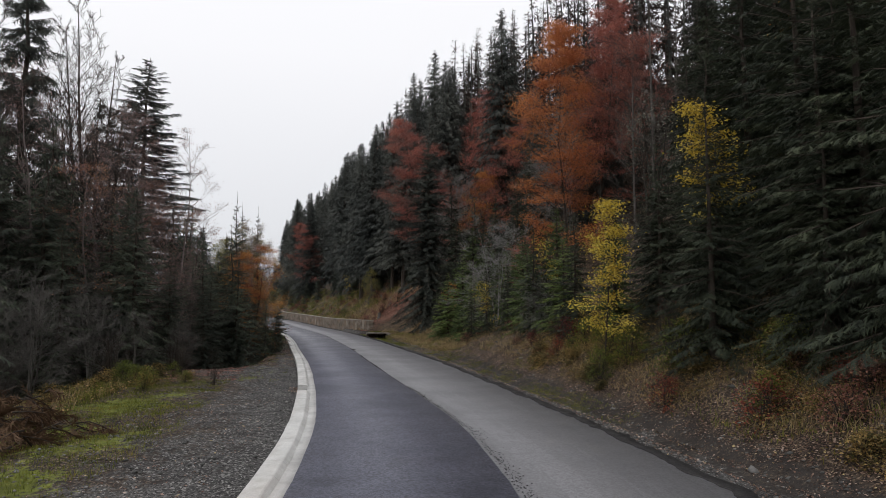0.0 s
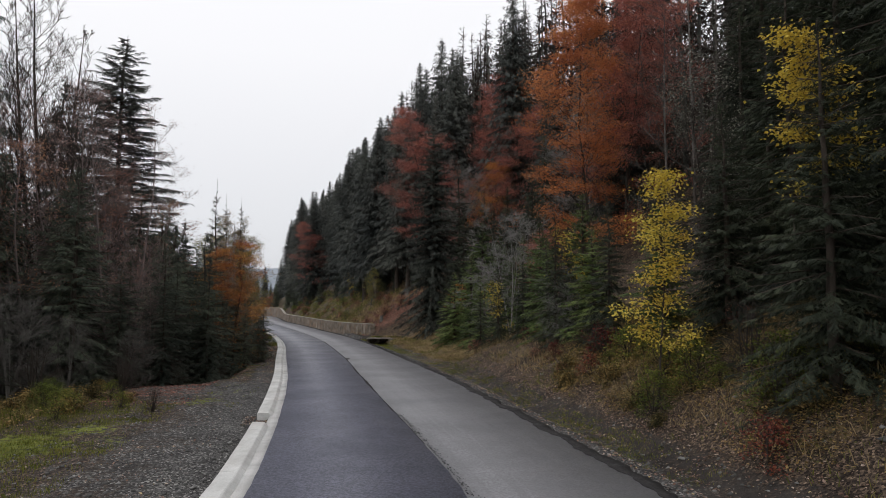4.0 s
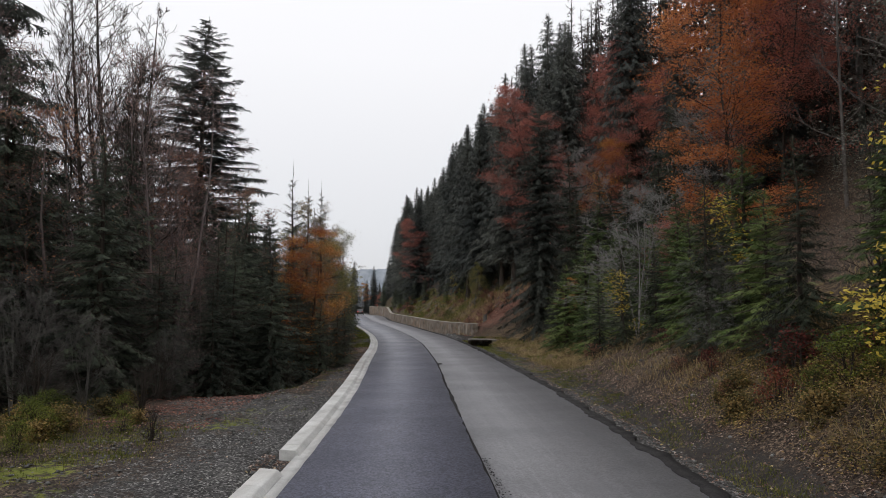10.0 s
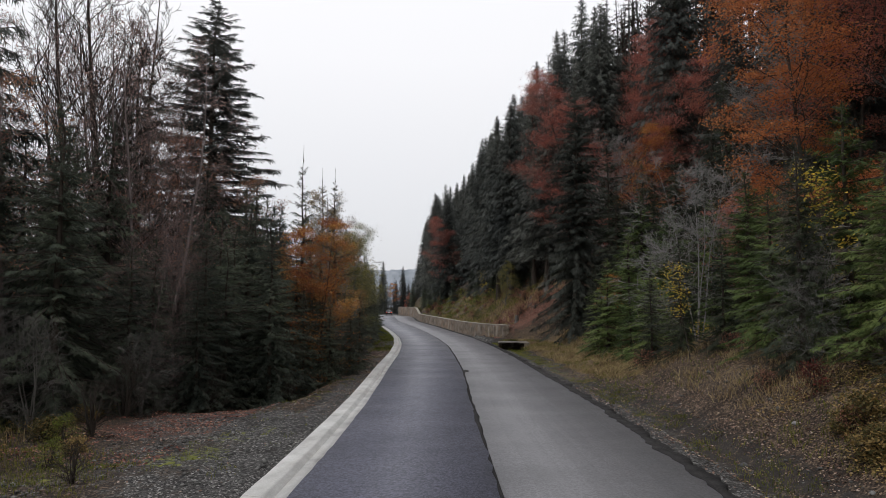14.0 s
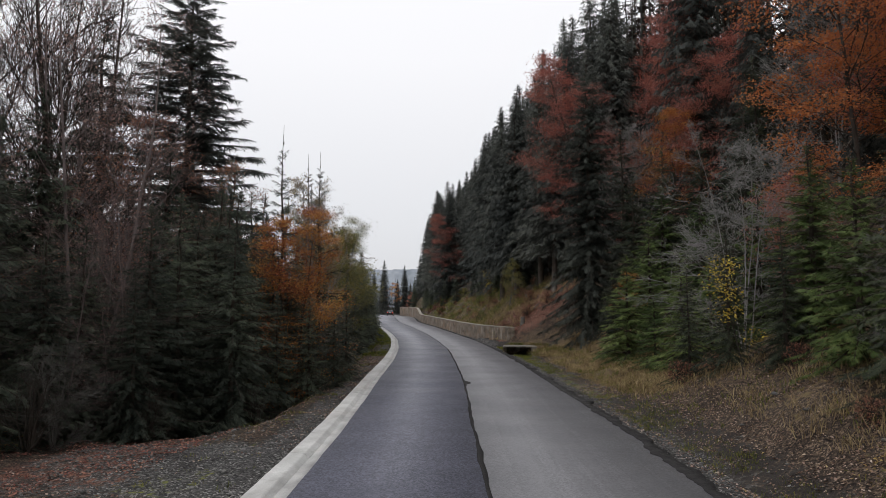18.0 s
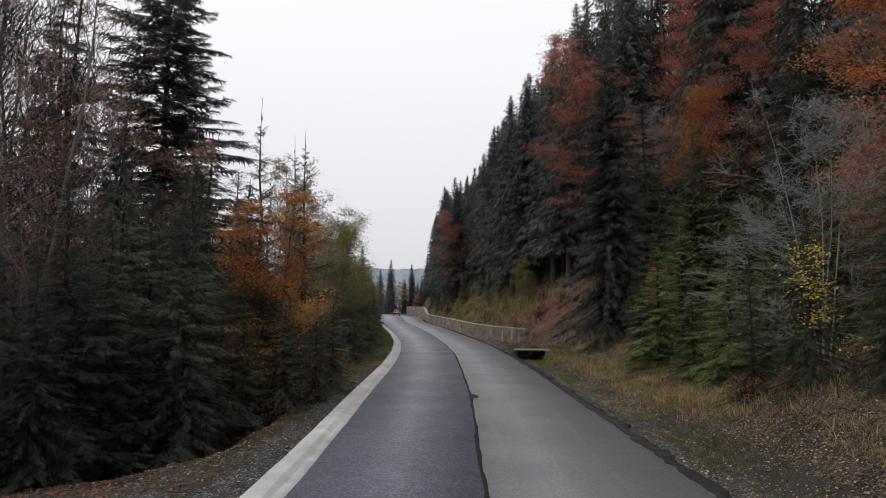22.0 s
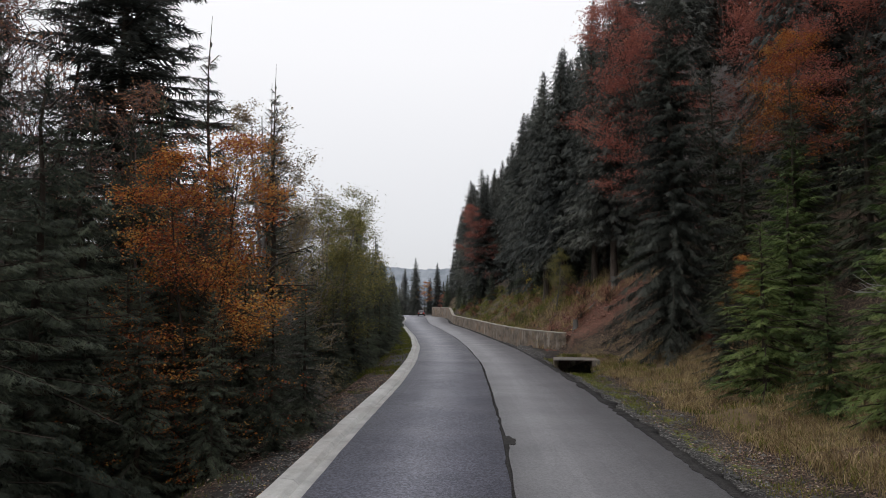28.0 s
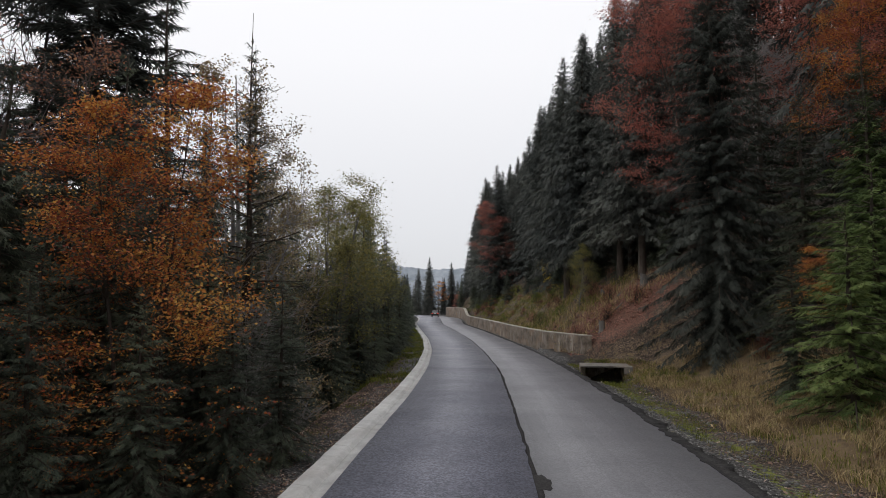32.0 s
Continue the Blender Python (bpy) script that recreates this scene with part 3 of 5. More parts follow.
def conifer(name, h, r, seed, whorls, per, twigs, pairs, bare=0.0, droop=0.35, shape=0.85, needles=None, fir=False, density=1.0, stub=0.0, twig=0.42, label="", wood=1.0, leader=0.0, hangs=1.0, perk=0.75):
    """A spruce or fir: trunk, limbs and a crown of needle sprays."""
    rng = np.random.default_rng(seed)
    v, f = [], []
    bend = [Vector((rng.normal(0, 0.006 * h) * t, rng.normal(0, 0.006 * h) * t, h * t)) for t in np.linspace(0, 1, 9)]
    bend[0].z = -0.4
    r0 = 0.011 * h + 0.03
    tube(bend, [r0 * (1.25 if i == 0 else 1) * (1 - t) ** (1.25 if leader else 0.85) + (0.005 if leader else 0.008) for i, t in enumerate(np.linspace(0, 1, 9))], 8, v, f)
    bases, dirs, ups, lens, wids = [], [], [], [], []
    for i in range(whorls):
        q = (i + rng.uniform(-0.3, 0.3)) / whorls
        zr = bare + (1 - leader - bare) * min(0.985, max(0.0, q))
        prof = (1 - zr / (1 - leader * 0.6)) ** shape * min(1.0, 0.5 + 2.5 * (zr - bare + 0.12))
        for j in range(per):
            if rng.random() > density:
                continue
            a = 2 * math.pi * (j + rng.uniform(-0.35, 0.35)) / per + i * 1.9
            L = max(0.1 + 0.02 * h * (1 - zr), r * prof * rng.uniform(0.55, 1.2) * (min(1, 0.3 + 9 * (1 - zr)) if fir else 1))
            z = zr * h + rng.uniform(-0.75, 0.75) * h / whorls * (0.4 if fir else 1)
            rise = (perk * zr - 0.32 if not fir else 0.25 * zr - 0.05) + rng.normal(0, 0.05 if fir else 0.15)
            sag = droop * (1 - 0.6 * zr) * (1 if fir else rng.uniform(0.5, 1.5))
            ca, sa = math.cos(a), math.sin(a)
            pts = np.array([[ca * L * t, sa * L * t, z + L * (rise * t - sag * t * t + 0.55 * sag * t ** 3)] for t in np.linspace(0, 1, 6)])
            if rng.random() < wood:
                tube([Vector(p) for p in pts[::2]] + [Vector(pts[5])], [0.012 + 0.011 * L * (1 - t) for t in (0, 0.4, 0.8, 1)], 3, v, f)
            n = max(4, int(twigs * (0.45 + 0.55 * L / r)))
            t = np.linspace(0.12 + stub, 1.0, n) + rng.normal(0, 0.02, n)
            t = np.clip(t, 0.05, 1)
            p = np.stack([np.interp(t, np.linspace(0, 1, 6), pts[:, c]) for c in range(3)], 1)
            s = np.where(np.arange(n) % 2 == 0, 1, -1) * rng.uniform(0.55, 1.15, n) * (1 - 0.75 * t ** 4)
            az = a + s
            hang = rng.uniform(0.05, 0.65, n) * (0.25 if fir else hangs) + sag * 0.5
            d = np.stack([np.cos(az), np.sin(az), -hang], 1)
            d /= np.linalg.norm(d, axis=1, keepdims=True)
            tl = (twig * L * (1.0 - 0.55 * t) + (0.1 + (0.012 if pairs < 4 else 0.004) * h) * min(1.0, 0.3 + 2.5 * (1 - zr))) * rng.uniform(0.7, 1.2, n)
            u = np.stack([rng.normal(0, 0.35, n), rng.normal(0, 0.35, n), np.ones(n)], 1)
            u -= d * (u * d).sum(1, keepdims=True)
            u /= np.linalg.norm(u, axis=1, keepdims=True)
            bases.append(p), dirs.append(d), ups.append(u), lens.append(tl)
            wids.append(tl * (0.085 if pairs > 4 else 0.1 if pairs > 3 else 0.13 if pairs > 2 else 0.2))
    tip = np.array([[bend[-1].x, bend[-1].y, h * 0.93]] * 3)
    bases.append(tip), dirs.append(np.array([[0.05, 0, 1], [0, 0.05, 1], [-0.05, 0, 1.0]])), ups.append(np.array([[1.0, 0, 0], [0, 1, 0], [0.7, 0.7, 0]])), lens.append(np.full(3, (0.012 if leader else 0.06) * h)), wids.append(np.full(3, 0.004 * h))
    pos, tone = sprays(np.concatenate(bases), np.concatenate(dirs), np.concatenate(ups), np.concatenate(lens), np.concatenate(wids), pairs, rng, 0.46 if pairs > 4 else 0.62)
    tree = new(name)
    part("trunk", mesh_from("trunk", [tuple(p) for p in v[:72]], f[:64], M_BARK, smooth=True), None, tree)
    wood_f = [(a - 72, b - 72, c - 72) for q in f[64:] for a, b, c in (q[:3], (q[0], q[2], q[3]))]
    part("crown", crown_mesh([tuple(p) for p in v[72:]], wood_f, M_BARK, pos, np.arange(len(pos)).reshape(-1, 3), needles or M_NEEDLE, tone), None, tree)
    return tagged(tree, label, "tree")


def limbs(rng, start, direction, length, radius, depth, out, tips, flat=0.3, split=(3, 5), wander=0.22, lift=0.12):
    """Boughs that fork again and again; fills out with (path, radii, depth) and tips with (place, way, reach)."""
    steps = 4 if depth > 1 else 3 if depth else 2
    p, d = Vector(start), Vector(direction).normalized()
    path, marks = [p.copy()], []
    for i in range(steps):
        d = (d + Vector((rng.normal(0, wander), rng.normal(0, wander), rng.normal(0, wander) * 0.6 + lift))).normalized()
        p = p + d * (length / steps)
        path.append(p.copy())
        marks.append((p.copy(), d.copy(), (i + 1) / steps))
    end = radius * 0.42 if depth else radius * 0.3
    out.append((path, [radius + (end - radius) * i / steps for i in range(steps + 1)], depth))
    if depth == 0:
        for q, w, t in marks:
            tips.append((q, w, length))
        return
    n = int(rng.integers(split[0], split[1] + 1))
    for i in range(n):
        t = 0.35 + 0.65 * (i + rng.random()) / n
        k = min(steps - 1, int(t * steps))
        q, w, _ = marks[k]
        side = w.cross(Vector((0, 0, 1)))
        if side.length < 0.1:
            side = Vector((math.cos(i * 2.4 + rng.random()), math.sin(i * 2.4 + rng.random()), 0))
        side = Matrix.Rotation(rng.uniform(0, 2 * math.pi), 3, w) @ side.normalized()
        side.z *= 1 - flat
        ang = rng.uniform(0.5, 1.0)
        limbs(rng, q, w * math.cos(ang) + side * math.sin(ang), length * rng.uniform(0.42, 0.66), max(0.004, radius * rng.uniform(0.38, 0.55)), depth - 1, out, tips, flat, split, wander, lift)


def leaves(rng, tips, per, size, spread, flat=0.5, layer=0.0):
    """Folded leaves of four corners round the twigs' ends."""
    n = len(tips) * per
    p = np.repeat(np.array([tuple(t[0]) for t in tips]), per, 0) + rng.normal(0, 1, (n, 3)) * np.array([spread, spread, spread * (layer or (0.6 if flat > 0.4 else 0.32))])
    az = rng.uniform(0, 2 * math.pi, n)
    el = rng.uniform(-0.9, 0.25, n)
    d = np.stack([np.cos(az) * np.cos(el), np.sin(az) * np.cos(el), np.sin(el)], 1)
    u = np.stack([rng.normal(0, flat, n), rng.normal(0, flat, n), np.ones(n)], 1)
    s = np.cross(d, u)
    s /= np.linalg.norm(s, axis=1, keepdims=True) + 1e-9
    u = np.cross(s, d)
    L = (size * rng.uniform(0.65, 1.3, n))[:, None]
    a, b = p, p + d * L
    m = p + d * L * 0.45 + u * L * 0.09
    quad = np.stack([a, m - s * L * 0.36, b, m + s * L * 0.36], 1)
    i = np.arange(n) * 4
    return quad.reshape(-1, 3), np.stack([np.stack([i, i + 1, i + 2], 1), np.stack([i, i + 2, i + 3], 1)], 1).reshape(-1, 3)


def broadleaf(name, h, seed, stems=1, spread=0.35, leaf=None, per=0, size=0.1, scatter=0.25, bark=None, depth=3, split=(3, 5), first=0.25, keep=1.0, flat=0.35, reach=0.42, low=0.0, lean=0.0, label="", lift=0.1, category="tree", thick=1.0, wind=0.06, fine=0.003, layer=0.0, crook=0.2, boughs=1.0):
    """A leafy or bare tree: trunk, boughs and leaves."""
    rng = np.random.default_rng(seed)
    out, tips = [], []
    for s in range(stems):
        a = 2 * math.pi * s / stems + rng.random()
        out_way = Vector((math.cos(a), math.sin(a), 0)) * (0.0 if stems == 1 else rng.uniform(0.05, 0.16)) + Vector((lean, 0, 0))
        path, d = [Vector((0, 0, -0.4))], (Vector((0, 0, 1)) + out_way).normalized()
        hh = h * rng.uniform(0.8, 1.0) if stems > 1 else h
        for i in range(9):
            d = (d + Vector((rng.normal(0, wind), rng.normal(0, wind), 0.05))).normalized()
            path.append(path[-1] + d * (hh / 9))
        r0 = 0.010 * hh + 0.02
        out.append((path, [r0 * (1 - 0.9 * i / 9) for i in range(10)], 9))
        m = int((9 + hh * 0.9) * boughs)
        for i in range(m):
            t = first + (0.98 - first) * (i + rng.random()) / m
            q = path[min(8, int(t * 9))].lerp(path[min(9, int(t * 9) + 1)], t * 9 % 1)
            w = i * 2.4 + rng.uniform(-0.5, 0.5)
            L = h * reach * (1.05 - t) ** 0.6 * rng.uniform(0.6, 1.1) * min(1.0, 0.55 + t)
            up = rng.uniform(0.1, 0.7) + 0.6 * t - low
            limbs(rng, q, Vector((math.cos(w), math.sin(w), up)), L, max(0.008, r0 * 0.42 * (1.1 - t)), depth - 1, out, tips, flat, split, crook, lift)
    tree = new(name)
    bark, p, t = bark or M_BARK_GREY, [], []
    wood = {True: ([], []), False: ([], [])}
    for path, radii, dep in out:
        v, f = wood[dep == 9]
        tube(path, [max(r * thick, fine) for r in radii], 8 if dep == 9 and h > 3 else 4 if dep >= 2 else 3, v, f)
    part("trunk", mesh_from("trunk", [tuple(q) for q in wood[True][0]], wood[True][1], bark, smooth=True), None, tree)
    if leaf and per:
        p, t = leaves(rng, [q for q in tips if rng.random() < keep], per, size, scatter, 0.5 if scatter < 0.5 else 0.35, layer)
    v, f = wood[False]
    part("crown", crown_mesh([tuple(q) for q in v], [w for q in f for w in (q[:3], (q[0], q[2], q[3]))], bark, p, t, leaf), None, tree)
    return tagged(tree, label, category)


def at(x, y, turn=0.0, size=1.0, tall=None, sink=0.0):
    """The pose of a tree that stands on the ground."""
    s = Matrix.Diagonal((size, size, size * (tall or 1.0), 1))
    return pose(x, y, ground_z(x, y) - sink, 0, 0, turn) @ s


def put(proto, group, spots, label=""):
    """Moves the first to its spot and copies it to the others."""
    for i, spot in enumerate(spots):
        ob = copy_thing(proto, at(*spot))
        tagged(ob, label, group=group)


def done(*protos):
    for p in protos:
        for o in (*p.children_recursive, p):
            bpy.data.objects.remove(o)


# ---- kerb, wall, culvert ----
def kerb_run():
    """Gutter and raised kerb blocks along the fresh lane, with one gap."""
    gut = strip("gutter", RY, [kerb_x(y) - 0.29 for y in RY], [kerb_x(y) + 0.03 for y in RY], 0.022, M_GUTTER, 0.12)
    tagged(gut, "pale concrete gutter strip along the asphalt", "kerb", kind="structure")
    rng = np.random.default_rng(5)
    y = -8.0
    run = tagged(new("kerb"), "raised pale concrete kerb of cast blocks with one gap", "kerb", kind="structure")
    while y < 119:
        step = 1.0 if y < 60 else 2.0
        a, b = y + 0.003, y + step - 0.003
        if a < 22.05 < b:
            b = 22.05
        elif a < 23.5 < b:
            a = 23.5
        if not 22.06 < (a + b) / 2 < 23.5:
            v = []
            lift = rng.normal(0, 0.003)
            sh = rng.normal(0, 0.004)
            for yy in (a, b):
                x, z = kerb_x(yy) - 0.27 + sh, road_z(yy) + lift
                for dx, dz in ((0.075, -0.01), (0.06, 0.025), (-0.02, 0.1), (-0.05, 0.112), (-0.33, 0.12), (-0.35, 0.1), (-0.355, -0.15)):
                    v.append((x + dx, yy, z + dz))
            n = 7
            f = [(i, i + 1, n + i + 1, n + i) for i in range(n - 1)]
            me = bpy.data.meshes.new("kerb_block")
            me.from_pydata(v, [], f + [tuple(range(n))[::-1], tuple(range(n, 2 * n))])
            me.materials.append(M_KERB)
            part("kerb_block", me, None, run)
        y += step


def wall_height(y):
    return float(np.interp(y, [72, 95, 148, 156, 200], [1.42, 1.35, 1.3, 2.3, 2.3]))


def retaining_wall():
    wall = tagged(new("retaining_wall"), "stained concrete retaining wall with a worn coping", "wall", kind="structure")
    y = 72.7
    while y < 205:
        step = (7.0, 9.4, 8.2)[int(y) % 3]
        a, b = y + 0.002, y + step - 0.002
        for nm, mat, x0, x1, z0, z1 in (("wall_panel", M_WALL, 0.30, 0.75, -0.4, -0.05), ("coping", M_COPING, 0.275, 0.8, -0.05, 0.0)):
            v = []
            for yy in (a, b):
                e, z, h = edge_x(yy) + wall_off(yy) - 0.3, road_z(yy), wall_height(yy)
                bot = z - 0.4 if nm == "wall_panel" else z + h + z0
                bat = 0.1 if nm == "wall_panel" else 0.0
                v += [(e + x0 - bat, yy, bot), (e + x0, yy, z + h + z1), (e + x1, yy, z + h + z1), (e + x1, yy, bot)]
            f = [(0, 1, 5, 4), (1, 2, 6, 5), (2, 3, 7, 6), (3, 2, 1, 0), (4, 5, 6, 7)]
            me = bpy.data.meshes.new(nm)
            me.from_pydata(v, [], f)
            me.materials.append(mat)
            part(nm, me, None, wall)
        y += step


def culvert():
    c = tagged(new("culvert"), "small concrete culvert with a flat slab over a dark opening", "culvert", kind="structure")
    rng = np.random.default_rng(12)
    front = [(-1.12 + 2.24 * k / 11, -1.45 - 0.12 * rng.random()) for k in range(12)]
    ring = front + [(1.12, 0.5), (-1.12, 0.5)]
    n = len(ring)
    part("slab", poly("slab", [(x, y, z + (0.012 * rng.random() if k < 12 else 0)) for z in (-0.045, 0.012) for k, (x, y) in enumerate(ring)], [tuple(range(n))[::-1], tuple(range(n, 2 * n))] + [(k, (k + 1) % n, n + (k + 1) % n, n + k) for k in range(n)], M_SLAB), None, c, "weathered slab with broken edge")
    for s in (-1, 1):
        bm = bmesh.new()
        box(bm, s * 1.0 - 0.13, s * 1.0 + 0.13, -1.3 if s > 0 else -0.7, 0.5, -1.7, -0.064, 0.02)
        part("side_wall", bm, M_WALL, c)
    bm = bmesh.new()
    box(bm, -0.86, 0.86, 0.3, 0.48, -1.7, -0.066)
    part("back_wall", bm, M_WALL, c)
    bm = bmesh.new()
    box(bm, 0.82, 1.22, -1.62, -1.15, -0.34, 0.03, 0.05)
    part("end_block", bm, M_SLAB, c, "pale end block")
    c.matrix_basis = pose(-6.55, 66.6, 0.27, 0, 0, 8)


kerb_run()
retaining_wall()
culvert()

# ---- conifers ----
tall = [conifer("spruce_tree", 24, 4.4, 11 + i, 90, 6, 14, 2, bare=b, droop=0.55, shape=0.76, needles=M_NEEDLE_HAZED, twig=0.23, wood=0.1, hangs=2.0) for i, b in enumerate((0.04, 0.08, 0.17))]
lofty = [conifer("spruce_tree", 17, 3.3, 141 + i, 60, 6, 26, 4, bare=0.02, droop=0.45, shape=0.7, needles=M_NEEDLE_DEEP, wood=0.35, twig=0.17, hangs=1.4) for i in range(2)]
foot = [conifer("spruce_tree", 10, 2.5, 151 + i, 38, 6, 26, 5, bare=0.0, droop=0.42, shape=0.72, needles=M_NEEDLE_DEEP, wood=0.4, twig=0.21) for i in range(3)]
near = [conifer("spruce_tree", 10, 2.5, 121 + i, 40, 6, 28, 5, bare=0.0, droop=0.42, shape=0.72, needles=M_NEEDLE, wood=0.4, twig=0.21) for i in range(3)]
mid = [conifer("spruce_tree", 10, 2.5, 21 + i, 36, 6, 24, 4, bare=0.01, droop=0.45, shape=0.72, needles=M_NEEDLE, wood=0.3, twig=0.24) for i in range(3)]
cheap = [conifer("spruce_tree", 10, 2.3, 25 + i, 32, 6, 15, 2, bare=0.01, droop=0.4, shape=0.8, needles=M_NEEDLE, wood=0.15, twig=0.3) for i in range(2)]
slim = [conifer("spruce_tree", 11, 1.9, 31 + i, 32, 5, 20, 5, bare=0.02, droop=0.2, shape=0.92, needles=M_NEEDLE, density=0.85, leader=0.06, twig=0.2, perk=1.15) for i in range(2)]
young = [conifer("young_spruce", 4.5, 1.5, 41 + i, 30, 6, 24, 5, bare=0.0, droop=0.12, shape=0.8, needles=M_NEEDLE_YOUNG, twig=0.24, wood=0.4) for i in range(2)]
hero_fir = conifer("fir_tree", 26.5, 5.5, 51, 60, 7, 40, 3, bare=0.06, droop=0.2, shape=0.48, needles=M_NEEDLE_HAZED, fir=True, density=0.9, stub=0.06, twig=0.19)
big = conifer("spruce_tree", 18.2, 3.25, 53, 66, 7, 36, 4, bare=0.04, droop=0.65, shape=0.52, needles=M_NEEDLE_BLACK, twig=0.17, wood=0.4, hangs=2.2)
ragged = conifer("spruce_tree", 20, 3.0, 57, 46, 6, 26, 3, bare=0.1, droop=0.5, shape=0.6, needles=M_NEEDLE_BLACK, density=0.75, stub=0.12, hangs=2.4, twig=0.22)

TALL_L, MID_L = "tall dark green spruce on the steep hillside", "dense dark green spruce beside the road verge"
put(hero_fir, "conifers below the road", [(-24.2, 52.6, 40)], "tall dark fir with open level boughs against the sky")
put(big, "spruces on the hillside", [(-1.45, 63.8, 10)], "large dense dark spruce with drooping boughs above the culvert")
put(foot[1], "spruces on the hillside", [(6.9, 17.0, 10, 0.68), (7.6, 18.2, 70, 0.62), (9.6, 17.4, 30, 1.1), (8.8, 15.2, 200, 0.8), (9.2, 22.6, 120, 0.9), (9.4, 14.6, 80, 1.0), (9.9, 25.2, 150, 0.8), (10.6, 18.2, 220, 1.2), (8.6, 11.6, 300, 0.95), (10.6, 22.6, 40, 1.2), (11.2, 9.8, 90, 1.1), (12.4, 14.0, 10, 1.4)], "dense olive green spruce above the bank")
put(mid[0], "conifers below the road", [(-15.5, 42.2, 0, 1.0), (-16.5, 44.6, 60, 1.05), (-15.9, 46.8, 120, 0.9), (-17.5, 49.0, 180, 1.0)], MID_L)
put(mid[2], "conifers below the road", [(-18.2, 46.8, 20, 1.2), (-14.1, 37.8, 80, 0.85), (-20.2, 50.0, 140, 1.2), (-19.4, 53.2, 200, 1.1)], MID_L)
put(foot[2], "spruces on the hillside", [(2.8, 58.4, 0, 0.85), (4.4, 55.2, 50, 0.8), (6.0, 52.6, 100, 0.85), (1.2, 60.2, 150, 0.9), (3.8, 61.6, 200, 0.6), (7.6, 57.0, 250, 0.9), (7.6, 23.4, 40, 0.5), (0.9, 67.2, 300, 1.2), (5.4, 49.8, 350, 0.75)], "dense dark spruce above the grassy bank")
put(ragged, "conifers below the road", [(-21.2, 32.6, 0, 1.2), (-24.5, 46.0, 90, 1.05), (-22.5, 38.5, 140, 0.7), (-27.5, 58.0, 200, 0.9)], "tall thin spruce with hanging ragged boughs")
SLIM_L, LOW_L = "slender young spruce with a thin bare leader", "dark green spruce in the thicket below the road"
put(slim[0], "conifers below the road", [(-14.1, 44.8, 0, 1.13), (-15.6, 48.2, 80, 0.98), (-15.2, 49.8, 200, 1.12)], SLIM_L)
put(slim[1], "conifers below the road", [(-13.1, 46.5, 130, 0.98), (-17.8, 54.0, 300, 1.0), (-20.5, 61.5, 20, 0.9)], SLIM_L)
NEAR_LEFT = [(-13.6, 36.0, 0.6), (-12.1, 38.0, 0.8), (-11.3, 36.4, 0.62), (-12.4, 35.4, 0.6), (-14.6, 39.6, 0.85), (-13.2, 42.4, 0.72), (-12.6, 44.4, 0.5), (-17.4, 30.6, 1.0), (-19.6, 27.6, 1.2), (-14.2, 46.4, 0.6), (-16.3, 36.6, 0.72),
             (-12.4, 34.2, 0.64), (-12.9, 31.3, 0.5), (-13.8, 29.6, 0.85), (-13.4, 33.0, 0.55), (-11.9, 33.0, 0.42), (-15.8, 27.4, 0.7), (-15.0, 31.0, 0.85), (-17.0, 28.0, 1.05), (-16.8, 33.4, 0.95), (-18.6, 31.0, 1.2),
             (-15.4, 51.4, 0.62), (-16.6, 55.6, 0.66), (-18.2, 59.4, 0.7), (-14.4, 48.8, 0.55), (-10.9, 40.8, 0.36), (-11.5, 39.6, 0.42), (-10.7, 42.6, 0.34), (-11.0, 44.6, 0.36), (-12.3, 39.2, 0.5)]
for k in range(3):
    put(near[k], "conifers below the road", [(x, y, 70 * i + 20 * k, s) for i, (x, y, s) in enumerate(NEAR_LEFT[k::3])], MID_L)
EDGE_LEFT = [(2.4, 45.2, 0.36), (3.2, 48.0, 0.42), (2.6, 50.8, 0.4), (3.4, 53.2, 0.5), (2.6, 55.8, 0.42), (3.0, 58.4, 0.5), (2.5, 61.0, 0.45), (3.2, 63.4, 0.5), (2.4, 66.0, 0.42), (2.8, 69.0, 0.5), (2.2, 72.0, 0.45), (2.6, 75.5, 0.5), (2.0, 80.0, 0.55), (2.4, 85.0, 0.6), (2.0, 90.5, 0.6), (2.4, 96.0, 0.65), (1.9, 102.0, 0.6), (1.7, 108.0, 0.62), (1.5, 114.0, 0.66), (1.3, 119.5, 0.66), (1.4, 125.0, 0.75), (1.5, 131.0, 0.75), (1.8, 137.0, 0.85), (1.9, 144.0, 0.85), (2.2, 151.0, 0.9), (2.6, 158.0, 1.0)]
for k in range(2):
    put(mid[k], "conifers below the road", [(kerb_x(y) - KW - d, y, 50 * i, s) for i, (d, y, s) in enumerate(EDGE_LEFT[k::2])], "small dark spruce at the edge of the verge")
put(foot[0], "young spruces at the foot of the hill", [(2.5, 38.2, 0, 0.38), (3.6, 37.0, 70, 0.36), (1.7, 40.0, 140, 0.34), (4.8, 38.6, 200, 0.45)], "small dense spruce on the bank before a bare tree")
put(near[1], "conifers below the road", [(-12.6, 42.6, 0, 0.5), (-13.4, 41.4, 100, 0.6)], "small dark spruce standing among orange leaves")
rng = np.random.default_rng(76)
thicket = []
